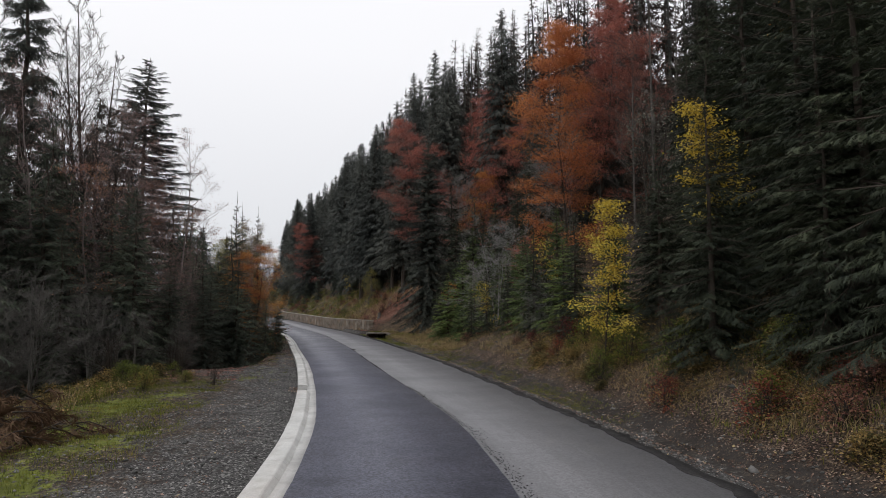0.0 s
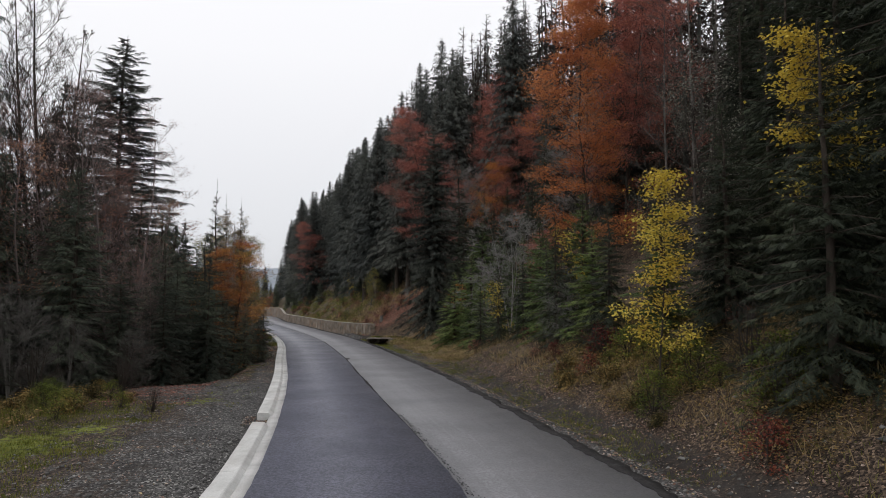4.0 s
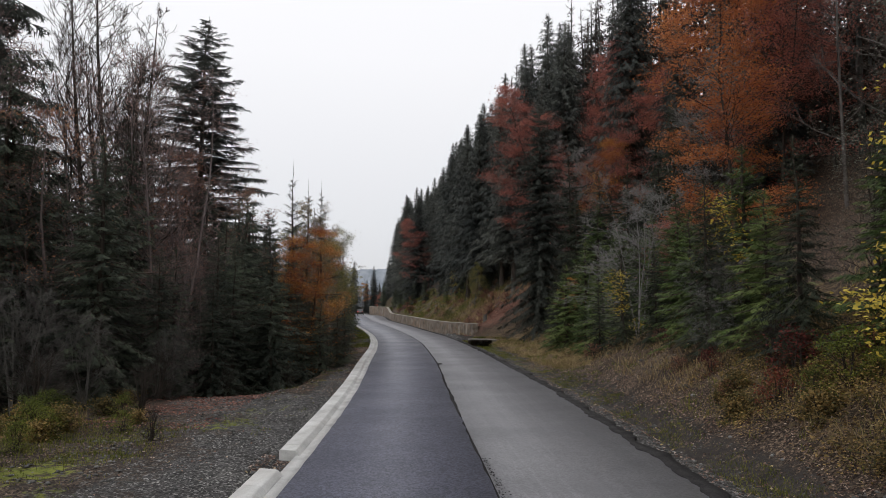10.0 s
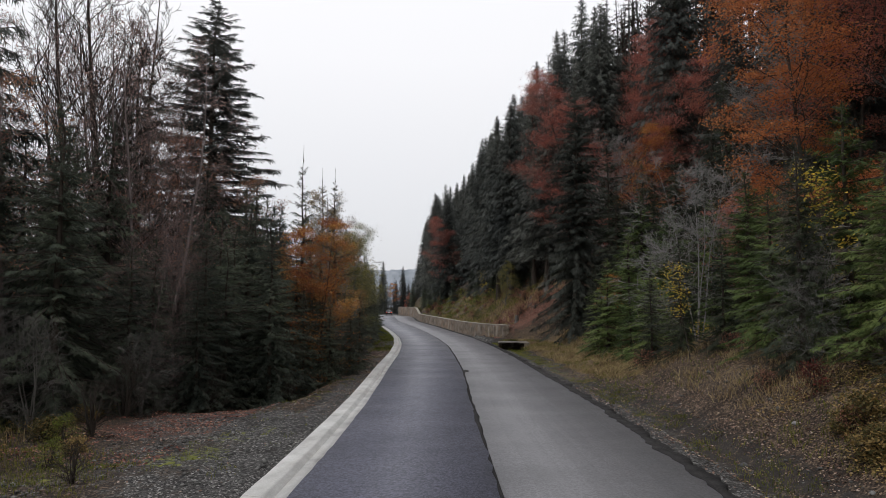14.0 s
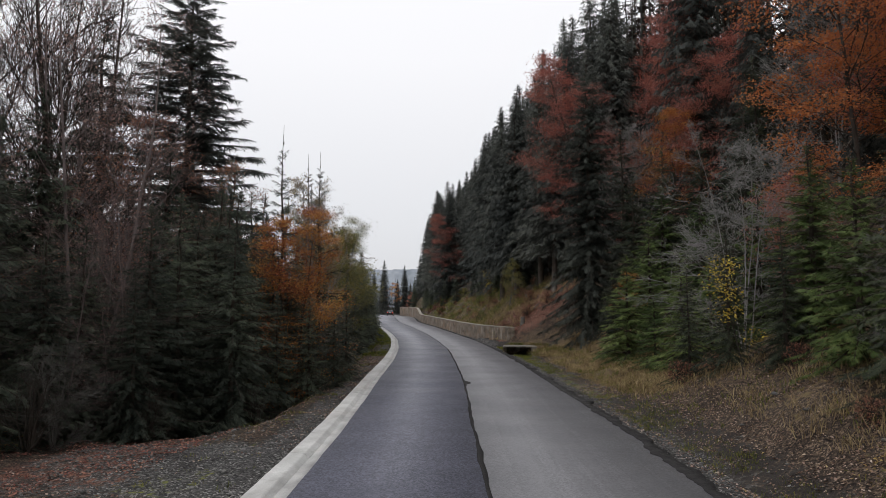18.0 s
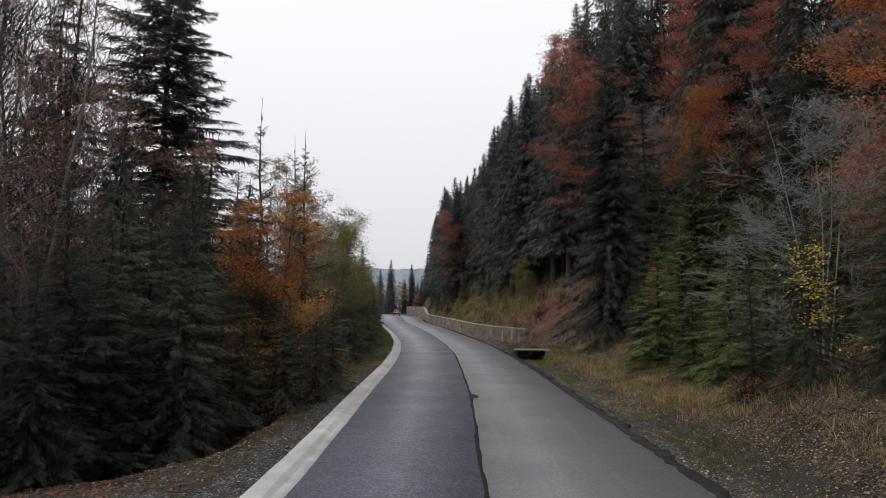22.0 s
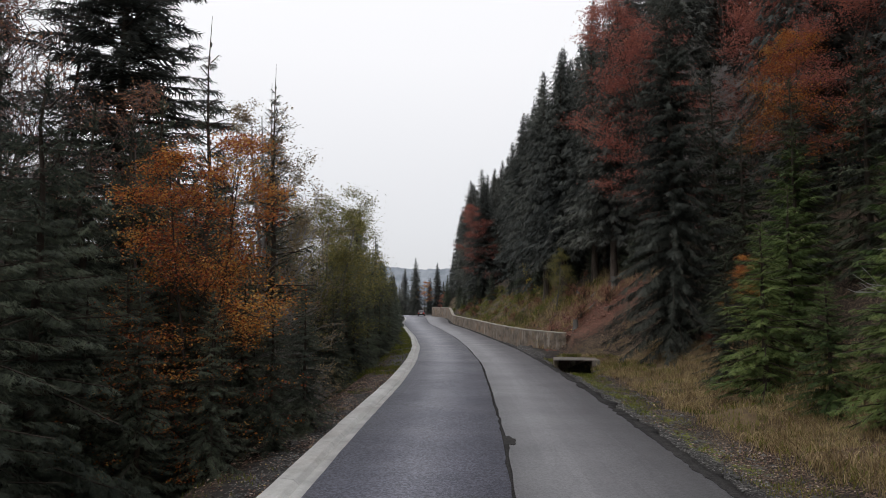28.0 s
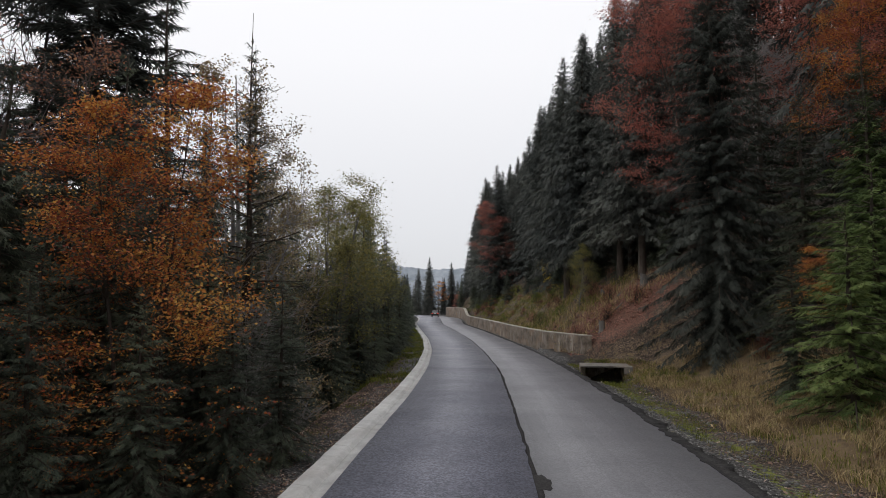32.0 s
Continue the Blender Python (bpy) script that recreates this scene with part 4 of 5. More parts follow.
for y in np.arange(17, 150, 4.5):
    for d in np.arange(4.0, 19, 4.3):
        yy, dd = y + rng.uniform(-1.3, 1.3), d + rng.uniform(-1.3, 1.3)
        if dd < (9.5 if yy < 33 else 5.5 if yy < 62 else 2.6) or (yy > 75 and dd > 13):
            continue
        x = kerb_x(yy) - KW - dd
        thicket.append((x, yy, rng.uniform(0, 360), rng.uniform(0.95, 1.4) if yy < 62 else rng.uniform(0.75, 1.1)))
for k in range(2):
    put(cheap[k], "conifers below the road", thicket[k::2], LOW_L)
put(tall[0], "conifers below the road", [(-24.0, 36.0, 0, 0.55), (-27.0, 40.0, 50, 0.6), (-25.5, 33.0, 90, 0.55), (-30.0, 47.0, 10, 0.6), (-21.8, 41.0, 160, 0.4), (-22.5, 30.5, 200, 0.6), (-28.5, 53.5, 220, 0.6), (-29.8, 90.7, 80, 0.62), (-40.5, 124.0, 10, 0.45)], "tall dark spruce below the road")
put(tall[1], "conifers below the road", [(-33.5, 99.0, 200, 0.5)], "tall dark spruce below the road")
put(tall[0], "conifers below the road", [(-65.1, 212.5, 0, 0.7), (-69.4, 215.3, 50, 0.58), (-61.7, 223.0, 100, 0.66), (-73.6, 217.0, 120, 0.52), (-77.0, 214.0, 40, 0.6), (-66.8, 216.5, 70, 0.5), (-58.6, 219.0, 10, 0.42), (-83.0, 222.0, 10, 0.62), (-56.0, 221.0, 80, 0.7), (-51.0, 221.0, 20, 0.7), (-47.0, 216.0, 60, 0.68)] + [(-90 + 3.4 * k, 226 + 4 * (k % 3), 50 * k, 0.33 + 0.05 * (k % 4)) for k in range(12)], "dark spruce at the far bend")
put(young[0], "young spruces at the foot of the hill", [(0.4, 51.6, 0, 1.15), (2.2, 46.0, 40, 1.0), (1.4, 48.8, 100, 0.75), (4.2, 42.2, 200, 1.2), (5.4, 29.6, 20, 0.9), (4.4, 34.4, 70, 0.95)], "bright green young spruce beside dry grass")
put(young[1], "young spruces at the foot of the hill", [(1.6, 53.8, 30, 1.3), (3.0, 44.4, 70, 0.9), (3.4, 49.0, 140, 1.4), (4.6, 38.0, 240, 1.1), (6.6, 25.4, 60, 1.0), (5.6, 32.4, 10, 1.2), (2.6, 57.5, 10, 1.5)], "bright green young spruce beside dry grass")

SKYLINE = [(-3.1, 87.4, 1.08), (0.3, 90.4, 1.1), (-10.2, 99.0, 1.05), (-26.0, 149.0, 0.85), (-31.8, 162.8, 0.82), (-6.5, 92.0, 1.08), (-13.5, 107.0, 1.0), (-18.0, 119.0, 0.98), (-22.0, 134.0, 0.9)]
HEROES = [(-1.2, 63.2, 4.4), (8.8, 46.5, 4.6), (-1.2, 75.1, 4.2), (4.0, 76.3, 3.5), (5.2, 21.4, 2.6), (8.4, 20.2, 2.6), (3.0, 39.0, 3.2), (0.4, 51.6, 3), (3, 47, 3.5), (-4.5, 69, 3.5), (10.5, 38.5, 3.5), (5.5, 62, 3), (9.5, 56, 3)]
STEMMED = [(-4.8, 79.8, 0.8), (-6.4, 84.0, 0.9), (-3.4, 83.0, 0.95), (-9.4, 89.0, 0.92), (-11.6, 94.0, 0.95), (-1.6, 79.4, 0.85)]
HEROES += [(x, y, 2.6) for x, y, s in SKYLINE + STEMMED]
put(cheap[1], "spruces on the hillside", [(edge_x(y) + d, y, 60 * i, s) for i, (d, y, s) in enumerate([(8.4, 78.0, 0.5), (7.2, 84.5, 0.4), (9.0, 81.6, 0.6), (7.6, 90.5, 0.45), (6.6, 97.0, 0.4), (8.2, 94.4, 0.6), (6.8, 104.0, 0.5), (5.8, 110.0, 0.45), (6.4, 116.5, 0.5), (5.0, 124.0, 0.5), (4.2, 131.0, 0.45), (5.4, 137.0, 0.6), (3.8, 143.0, 0.5), (4.6, 149.0, 0.6), (3.4, 155.0, 0.55), (4.6, 162.0, 0.65), (3.2, 169.0, 0.6), (4.4, 177.0, 0.7), (3.0, 185.0, 0.65), (4.4, 193.0, 0.7)])], "small spruce at the top of the slope above the wall")
rng = np.random.default_rng(77)
EYES = [(0, 0), (0.3, 7), (0, 14), (-1, 20), (-2.4, 26.5), (-4, 33)]


def in_lane(x, y):
    """Whether a tree would stand in the open lanes before the beeches."""
    for hx, hy, r in ((8.8, 46.5, 4.2), (-1.6, 75.1, 4.2), (4.0, 76.3, 2.5), (7.9, 19.5, 1.2), (3.6, 62.6, 1.8), (9.8, 29.8, 1.8)):
        for ex, ey in EYES:
            a, b = hx - ex, hy - ey
            t = ((x - ex) * a + (y - ey) * b) / (a * a + b * b)
            if ey < hy - 8 and 0.1 < t < 1 and abs((x - ex) * b - (y - ey) * a) / math.hypot(a, b) < r:
                return True
    return False


lofts, rear = [], []
spots, low, back, stems = [(x, y, 40 * i, s) for i, (x, y, s) in enumerate(SKYLINE)], [], [], [(x, y, 40 * i, s) for i, (x, y, s) in enumerate(STEMMED)]
for y in np.arange(9, 205, 4.2):
    for d in np.arange(5.4, 36, 4.2):
        yy, dd = y + rng.uniform(-1.7, 1.7), d + rng.uniform(-1.7, 1.7)
        turn, s = rng.uniform(0, 360), rng.random()
        x = edge_x(yy) + dd
        if any(math.hypot(x - hx, yy - hy) < hr for hx, hy, hr in HEROES):
            continue
        if in_lane(x, yy) and yy > 24:
            if yy < 66 and dd < 17:
                low.append((x, yy, turn, 0.3 + 0.25 * s))
            continue
        if yy < 66 and dd < (7.5 if yy < 24 else 11.5):
            low.append((x, yy, turn, 0.3 + 0.25 * s + 0.045 * dd))
        elif yy < 66:
            if yy < 45 and dd >= 19:
                rear.append((x, yy, turn, 0.6 + 0.25 * s))
            elif yy < 44:
                lofts.append((x, yy, turn, 0.72 + 0.3 * s))
            elif dd < 19 or yy > 45:
                (spots if dd < 19 else back).append((x, yy, turn, 0.6 + 0.25 * s))
        elif 70 < yy < 128 and dd < 13:
            if dd > (8.2 if yy < 94 else 7.2):
                stems.append((x, yy, turn, 0.8 + 0.3 * s))
        elif dd > 5.5:
            (spots if dd < 16 else back).append((x, yy, turn, (0.86 + 0.26 * s) * (1.0 if yy < 90 else 1.1 if yy < 120 else 0.95)))
for k in range(2):
    put(lofty[k], "spruces on the hillside", lofts[k::2], "tall green spruce on the slope above the bank")
put(tall[0], "spruces on the hillside", rear, TALL_L)
put(tall[2], "spruces on the hillside", stems, "tall dark spruce with a bare lower stem above the wall")
for k in range(3):
    put(tall[k], "spruces on the hillside", spots[k::3], TALL_L)
    put(foot[k], "spruces on the hillside", low[k::3], "dense green spruce at the foot of the hill")


def joined_woods(name, protos, places, label, category):
    """Far trees that nobody could count, in one mesh."""
    vs, fs, mi, o = [], [], [], 0
    for i, spot in enumerate(places):
        m = at(*spot)
        for c, ob in enumerate(protos[i % len(protos)].children):
            me = ob.data
            co = np.empty(len(me.vertices) * 3, np.float32)
            me.vertices.foreach_get("co", co)
            co = np.c_[co.reshape(-1, 3), np.ones(len(me.vertices))] @ np.array(m).T
            for p in me.polygons:
                q = list(p.vertices)
                for j in range(1, len(q) - 1):
                    fs.append((q[0] + o, q[j] + o, q[j + 1] + o))
                    mi.append(c)
            vs.append(co[:, :3])
            o += len(co)
    me = mesh_from(name, np.concatenate(vs), fs, [M_BARK, M_NEEDLE_HAZED], mi)
    me.attributes.new("tone", "FLOAT", "POINT").data.foreach_set("value", np.random.default_rng(8).random(len(me.vertices)).astype(np.float32))
    tagged(part(name, me, None), label, category, kind="stuff")


far = conifer("spruce_tree", 24, 3.4, 15, 26, 5, 5, 1, bare=0.1, droop=0.5, shape=0.8, needles=M_NEEDLE_HAZED, twig=0.55, wood=0.0)
LEFT_WOODS = [(-34 - 7.5 * i - 2 * (j % 2), 44 + 7.5 * j + 2.5 * (i % 2), 70 * i + 40 * j, 0.36 + 0.06 * ((i + 2 * j) % 4)) for i in range(4) for j in range(7)]
BEND_WOODS = [(-100 + 3.1 * i + (j % 2), 234 + 9 * j + 3 * (i % 3), 50 * i, 0.4 + 0.05 * ((i * 3 + j) % 4)) for i in range(22) for j in range(2)]
joined_woods("far_woods", [far], back + LEFT_WOODS + BEND_WOODS, "dense dark spruce wood higher on the slope", "woods")

# ---- broadleaved trees ----
beech = broadleaf("beech_tree", 18, 61, 1, leaf=M_ORANGE, per=22, size=0.1, scatter=0.4, depth=3, split=(4, 6), first=0.06, reach=0.22, boughs=1.7, flat=0.85, lift=0.02, thick=0.5, bark=M_BARK_DARK, layer=0.24)
put(beech, "beeches on the hillside", [(8.8, 46.5, 0, 1.0)], "large beech in bright orange autumn leaf")
red = broadleaf("beech_tree", 18, 62, 1, leaf=M_RED, per=15, size=0.115, scatter=0.4, depth=3, split=(4, 5), first=0.1, reach=0.24, boughs=1.7, flat=0.75, lift=0.04, thick=0.5, bark=M_BARK_DARK, layer=0.28)
put(red, "beeches on the hillside", [(-1.2, 75.1, 0, 1.03), (4.0, 76.3, 80, 0.95), (5.5, 63.0, 160, 0.8), (-27.6, 138.0, 30, 0.85), (14.5, 49.0, 20, 0.85), (11.4, 47.8, 70, 0.85), (5.4, 72.6, 70, 0.95)], "beech in red brown autumn leaf among spruces")
wine = broadleaf("beech_tree", 9, 69, 2, leaf=M_RED, per=10, size=0.11, scatter=0.24, depth=3, split=(3, 5), first=0.1, reach=0.3, flat=0.7, lift=0.04, layer=0.3)
put(wine, "beeches on the hillside", [(5.4, 43.2, 0, 0.6), (-58.0, 218.0, 10, 0.8), (-66.0, 217.0, 90, 0.5)], "small beech in dark red leaf among spruces")
rust = broadleaf("beech_tree", 7.6, 63, 1, leaf=M_RUST, per=16, size=0.06, scatter=0.21, depth=3, split=(4, 6), first=0.34, reach=0.27, flat=0.85, lift=0.05, bark=M_BARK_DARK, thick=0.55, keep=0.85, wind=0.02, layer=0.45)
put(rust, "beeches below the road", [(-12.0, 42.15, 0, 1.0), (-12.2, 41.9, 190, 0.95)], "beech sapling in rusty orange leaf beside the road")
put(rust, "beeches on the hillside", [(3.6, 62.6, 10, 1.15, 1.2), (4.6, 67.0, 200, 1.0, 1.3), (0.6, 56.5, 30, 0.5), (-62.6, 213.0, 30, 1.3), (16.0, 26.2, 50, 1.45)], "beech sapling in rusty orange leaf among spruces")
copper = broadleaf("beech_tree", 4.4, 73, 2, leaf=M_RUST, per=8, size=0.06, scatter=0.14, depth=3, split=(3, 4), first=0.1, reach=0.34, flat=0.85, lift=0.03, bark=M_BARK_DARK, thick=0.6, keep=0.36, layer=0.2)
put(copper, "beeches below the road", [(-11.2, 41.7, 0, 0.95), (-12.3, 40.8, 120, 1.0), (-12.0, 39.9, 250, 0.9)], "low beech with sparse copper leaves among spruces")
gold = broadleaf("maple_tree", 5.6, 64, 1, leaf=M_YELLOW, per=14, size=0.075, scatter=0.2, bark=M_BARK_DARK, depth=3, split=(3, 5), first=0.16, reach=0.19, keep=0.5, flat=0.6, thick=0.4, layer=0.4, wind=0.05, boughs=1.5)
put(gold, "yellow maples", [(5.2, 21.4, 0, 0.98, 1.06)], "slender maple with bright yellow leaves")
crest = broadleaf("maple_tree", 7.0, 78, 1, leaf=M_YELLOW, per=16, size=0.08, scatter=0.2, bark=M_BARK_DARK, depth=3, split=(3, 4), first=0.46, reach=0.17, keep=0.5, flat=0.7, thick=0.4, layer=0.35, boughs=1.3)
put(crest, "yellow maples", [(7.9, 18.6, 130, 1.0)], "maple with a high crown of yellow leaves")
wisp = broadleaf("maple_sapling", 3.6, 70, 1, leaf=M_YELLOW, per=9, size=0.07, scatter=0.13, depth=2, split=(3, 4), first=0.3, reach=0.26, keep=0.7, thick=0.32, bark=M_BARK_DARK)
put(wisp, "yellow maples", [(2.6, 36.9, 0, 0.95), (5.45, 32.0, 60, 1.25), (-2.6, 88.0, 30, 1.4), (-14.0, 101.0, 30, 1.3)], "thin sapling with a few yellow leaves")
bare = broadleaf("bare_tree", 8.6, 65, 4, depth=4, split=(4, 5), first=0.05, reach=0.3, low=0.25, lift=0.03, thick=0.3, fine=0.0048, bark=M_BARK_PALE)
put(bare, "bare trees", [(3.3, 40.4, 0, 0.92), (4.5, 31.6, 100, 0.4), (10.2, 53.0, 60, 1.5), (-12.5, 45.4, 30, 0.5), (1.8, 71.5, 20, 1.5)], "bare grey tree with fine pale twigs")
willow = broadleaf("willow_bush", 6.5, 71, 3, leaf=leaf_material("grey_willow_leaves", [(0.06, 0.06, 0.05), (0.16, 0.16, 0.13), (0.40, 0.39, 0.33)], 0.3), per=7, size=0.055, scatter=0.18, depth=3, split=(3, 4), first=0.1, reach=0.3, keep=0.6, bark=M_BARK_DARK, thick=0.7)
put(willow, "bare trees", [(7.2, 27.6, 0, 0.8), (9.8, 29.8, 80, 1.45)], "tall willow bush with thin grey leaves")
ash = broadleaf("bare_tree", 20, 66, 2, depth=4, split=(3, 4), first=0.22, reach=0.2, bark=M_BARK_DARK, flat=0.0, lift=0.17, wind=0.025, thick=0.7, fine=0.008, crook=0.1, boughs=1.2)
put(ash, "bare trees", [(-19.5, 37.0, 0, 1.1), (-23.0, 42.0, 100, 1.3), (-28.0, 51.5, 200, 1.15), (-26.5, 57.0, 20, 0.75), (-26.0, 46.5, 170, 1.25), (-21.0, 31.0, 70, 1.05)], "tall bare tree with dark fine branches")
limb = broadleaf("bare_tree", 16, 74, 1, depth=3, split=(4, 6), first=0.2, reach=0.26, bark=M_BARK_ASH, flat=0.6, lift=0.02, wind=0.03, thick=0.6, fine=0.008, crook=0.12)
put(limb, "bare trees", [(12.0, 37.0, 40, 0.95), (15.0, 33.5, 120, 0.95), (14.6, 40.5, 250, 0.95), (12.6, 43.0, 10, 0.9)], "bare grey brown tree with level boughs on the slope")
put(limb, "bare trees", [(-18.4, 26.8, 200, 0.75)], "bare grey brown tree behind the verge")
thorn = broadleaf("bare_shrub", 5.6, 77, 5, depth=3, split=(4, 5), first=0.06, reach=0.34, bark=M_BARK_GREY, flat=0.2, lift=0.06, wind=0.05, thick=0.5, fine=0.0065, crook=0.14, category="shrub")
put(thorn, "bare shrubs beside the verge", [(-15.4, 25.0, 80, 0.95), (-16.6, 23.2, 10, 1.1), (-14.4, 27.2, 200, 0.8), (-17.2, 26.4, 150, 1.25), (-13.2, 28.4, 300, 0.6), (-12.2, 31.0, 40, 0.5), (-15.6, 28.6, 250, 1.0), (-16.2, 31.6, 20, 1.2)], "tangled bare grey shrub before dark spruces")
M_MAUVE = leaf_material("withered_mauve_leaves", [(0.2, 0.13, 0.125), (0.33, 0.215, 0.195), (0.45, 0.3, 0.255)], 0.45, 0.7, 0.5, 0.3)
brown = broadleaf("beech_tree", 12, 67, 1, leaf=M_BROWNLEAF, per=6, size=0.075, scatter=0.2, depth=3, split=(5, 6), first=0.12, reach=0.32, keep=0.65, fine=0.007, bark=M_BARK_RED, flat=0.6, lift=0.05, thick=0.7, layer=0.35, crook=0.14)
put(brown, "beeches below the road", [(-16.4, 37.4, 80, 0.85), (-27.0, 44.0, 100, 1.25), (-18.8, 42.6, 200, 1.15), (-30.0, 51.0, 250, 1.3), (-17.2, 46.4, 150, 1.0), (-16.4, 30.6, 210, 0.85)], "beech with withered brown leaves among spruces")
mauve = broadleaf("beech_tree", 19, 75, 2, leaf=M_MAUVE, per=5, size=0.075, scatter=0.25, depth=3, split=(4, 5), first=0.05, reach=0.2, keep=0.5, fine=0.007, bark=M_BARK_RED, flat=0.5, lift=0.08, thick=0.5, layer=0.4, crook=0.12)
put(mauve, "beeches below the road", [(-14.8, 35.0, 0, 0.8), (-17.8, 36.0, 130, 0.85), (-18.8, 30.6, 90, 0.85), (-20.6, 38.6, 180, 1.0), (-22.8, 33.8, 270, 0.95), (-21.0, 43.5, 30, 0.9), (-17.0, 40.0, 60, 0.72), (-25.5, 40.5, 150, 1.0)], "tall beech with thin withered mauve brown leaves")
put(mauve, "beeches below the road", [(-12.9, 31.8, 200, 0.29), (-12.7, 33.5, 40, 0.28), (-13.0, 34.0, 110, 0.36)], "young beech with thin withered mauve brown leaves")
husk = broadleaf("birch_tree", 9.5, 72, 2, leaf=leaf_material("curled_beige_leaves", [(0.16, 0.11, 0.07), (0.29, 0.22, 0.14), (0.45, 0.36, 0.18)], 0.3), per=12, size=0.055, scatter=0.1, depth=3, split=(4, 5), first=0.12, reach=0.22, keep=0.7, bark=M_BARK_PALE, fine=0.005)
put(husk, "birches below the road", [(-13.3, 46.7, 0, 1.22), (-15.4, 51.0, 100, 1.2), (-16.6, 54.2, 30, 1.15)], "thin birch with a few curled brown leaves")
olive = broadleaf("birch_tree", 11, 68, 2, leaf=M_OLIVE, per=15, size=0.08, scatter=0.26, depth=3, split=(4, 5), first=0.1, reach=0.26)
put(olive, "birches below the road", [(-18.2, 59.5, 0, 1.05), (-20.4, 65.0, 90, 1.15), (-17.2, 56.0, 180, 1.0), (-23.4, 73.0, 30, 1.2), (-28.0, 85.0, 130, 1.0), (-25.6, 79.5, 200, 1.1), (-9.5, 84.0, 30, 0.5)], "birch with thinning olive yellow leaves")
done(far, *lofty, *foot, *near, *tall, *mid, *cheap, *slim, *young, hero_fir, big, ragged, beech, red, wine, rust, copper, gold, crest, wisp, bare, willow, ash, limb, thorn, brown, mauve, husk, olive)


# ---- far hill ----
def far_ridge():
    rng = np.random.default_rng(9)
    v, f = [], []
    n = 900
    for i in range(n):
        a = radians(-20 + 110 * i / n)
        R = 620
        top = 33 + 9 * math.sin(a * 3.1 + 0.6) + 6 * bumps(a * 9, 0, 1.0) + rng.uniform(0, 1.6)
        v += [(-R * math.sin(a), R * math.cos(a), -14), (-(R + 60) * math.sin(a), (R + 60) * math.cos(a), max(-10, top))]
    for i in range(n - 1):
        f.append((2 * i, 2 * i + 2, 2 * i + 3, 2 * i + 1))
    tagged(part("backdrop", mesh_from("backdrop", v, f, M_FAR), None), "distant wooded ridge with pale mist painted into its colour", "hill", kind="structure")


far_ridge()


# ---- undergrowth and litter ----
def sample(rng, n, y0, y1, d0, d1, side, keep=None):
    """Places on the ground beside the road, between two distances from its edge."""
    out = []
    while len(out) < n:
        y, d = rng.uniform(y0, y1), rng.uniform(d0, d1)
        if keep is not None and rng.random() > keep(y, d):
            n -= 1
            continue
        x = edge_x(y) + d if side > 0 else kerb_x(y) - KW - d
        if in_pit(x, y):
            n -= 1
            continue
        out.append((x, y, ground_z(x, y)))
    return np.array(out).reshape(-1, 3)


def blades(rng, roots, per, height, width, lean=0.5, spread=0.1):
    n = len(roots) * per
    p = np.repeat(roots, per, 0) + rng.normal(0, 1, (n, 3)) * np.array([spread, spread, 0.01])
    h = np.repeat(rng.uniform(0.5, 1.3, len(roots)), per) * height * rng.uniform(0.5, 1.2, n)
    a, b = rng.uniform(0, 2 * math.pi, n), rng.uniform(0, 2 * math.pi, n)
    s = np.stack([np.cos(a), np.sin(a), np.zeros(n)], 1) * width * rng.uniform(0.6, 1.4, n)[:, None]
    l = lean * h * rng.random(n)
    mid = p + np.stack([np.cos(b) * l * 0.35, np.sin(b) * l * 0.35, h * 0.6], 1)
    tip = p + np.stack([np.cos(b) * l, np.sin(b) * l, h * rng.uniform(0.75, 1.0, n)], 1)
    v = np.stack([p - s, p + s, mid + s * 0.7, mid - s * 0.7, tip], 1).reshape(-1, 3)
    i = np.arange(n) * 5
    f = np.concatenate([np.stack([i, i + 1, i + 2], 1), np.stack([i, i + 2, i + 3], 1), np.stack([i + 3, i + 2, i + 4], 1)])
    return v, f


def flat_leaves(rng, places, size, up=0.012):
    n = len(places)
    p = places + np.array([0, 0, up])
    a = rng.uniform(0, 2 * math.pi, n)
    tilt = rng.normal(0, 0.45, (n, 2))
    d = np.stack([np.cos(a), np.sin(a), tilt[:, 0] * 0.6], 1)
    s = np.stack([-np.sin(a), np.cos(a), tilt[:, 1] * 0.6], 1)
    L = (size * rng.uniform(0.6, 1.4, n))[:, None]
    v = np.stack([p - d * L * 0.5, p + s * L * 0.33, p + d * L * 0.5, p - s * L * 0.33 + np.array([0, 0, 0.01])], 1).reshape(-1, 3)
    v[:, 2] = np.maximum(v[:, 2], np.repeat(places[:, 2] - 0.01, 4))
    i = np.arange(n) * 4
    return v, np.concatenate([np.stack([i, i + 1, i + 2], 1), np.stack([i, i + 2, i + 3], 1)])


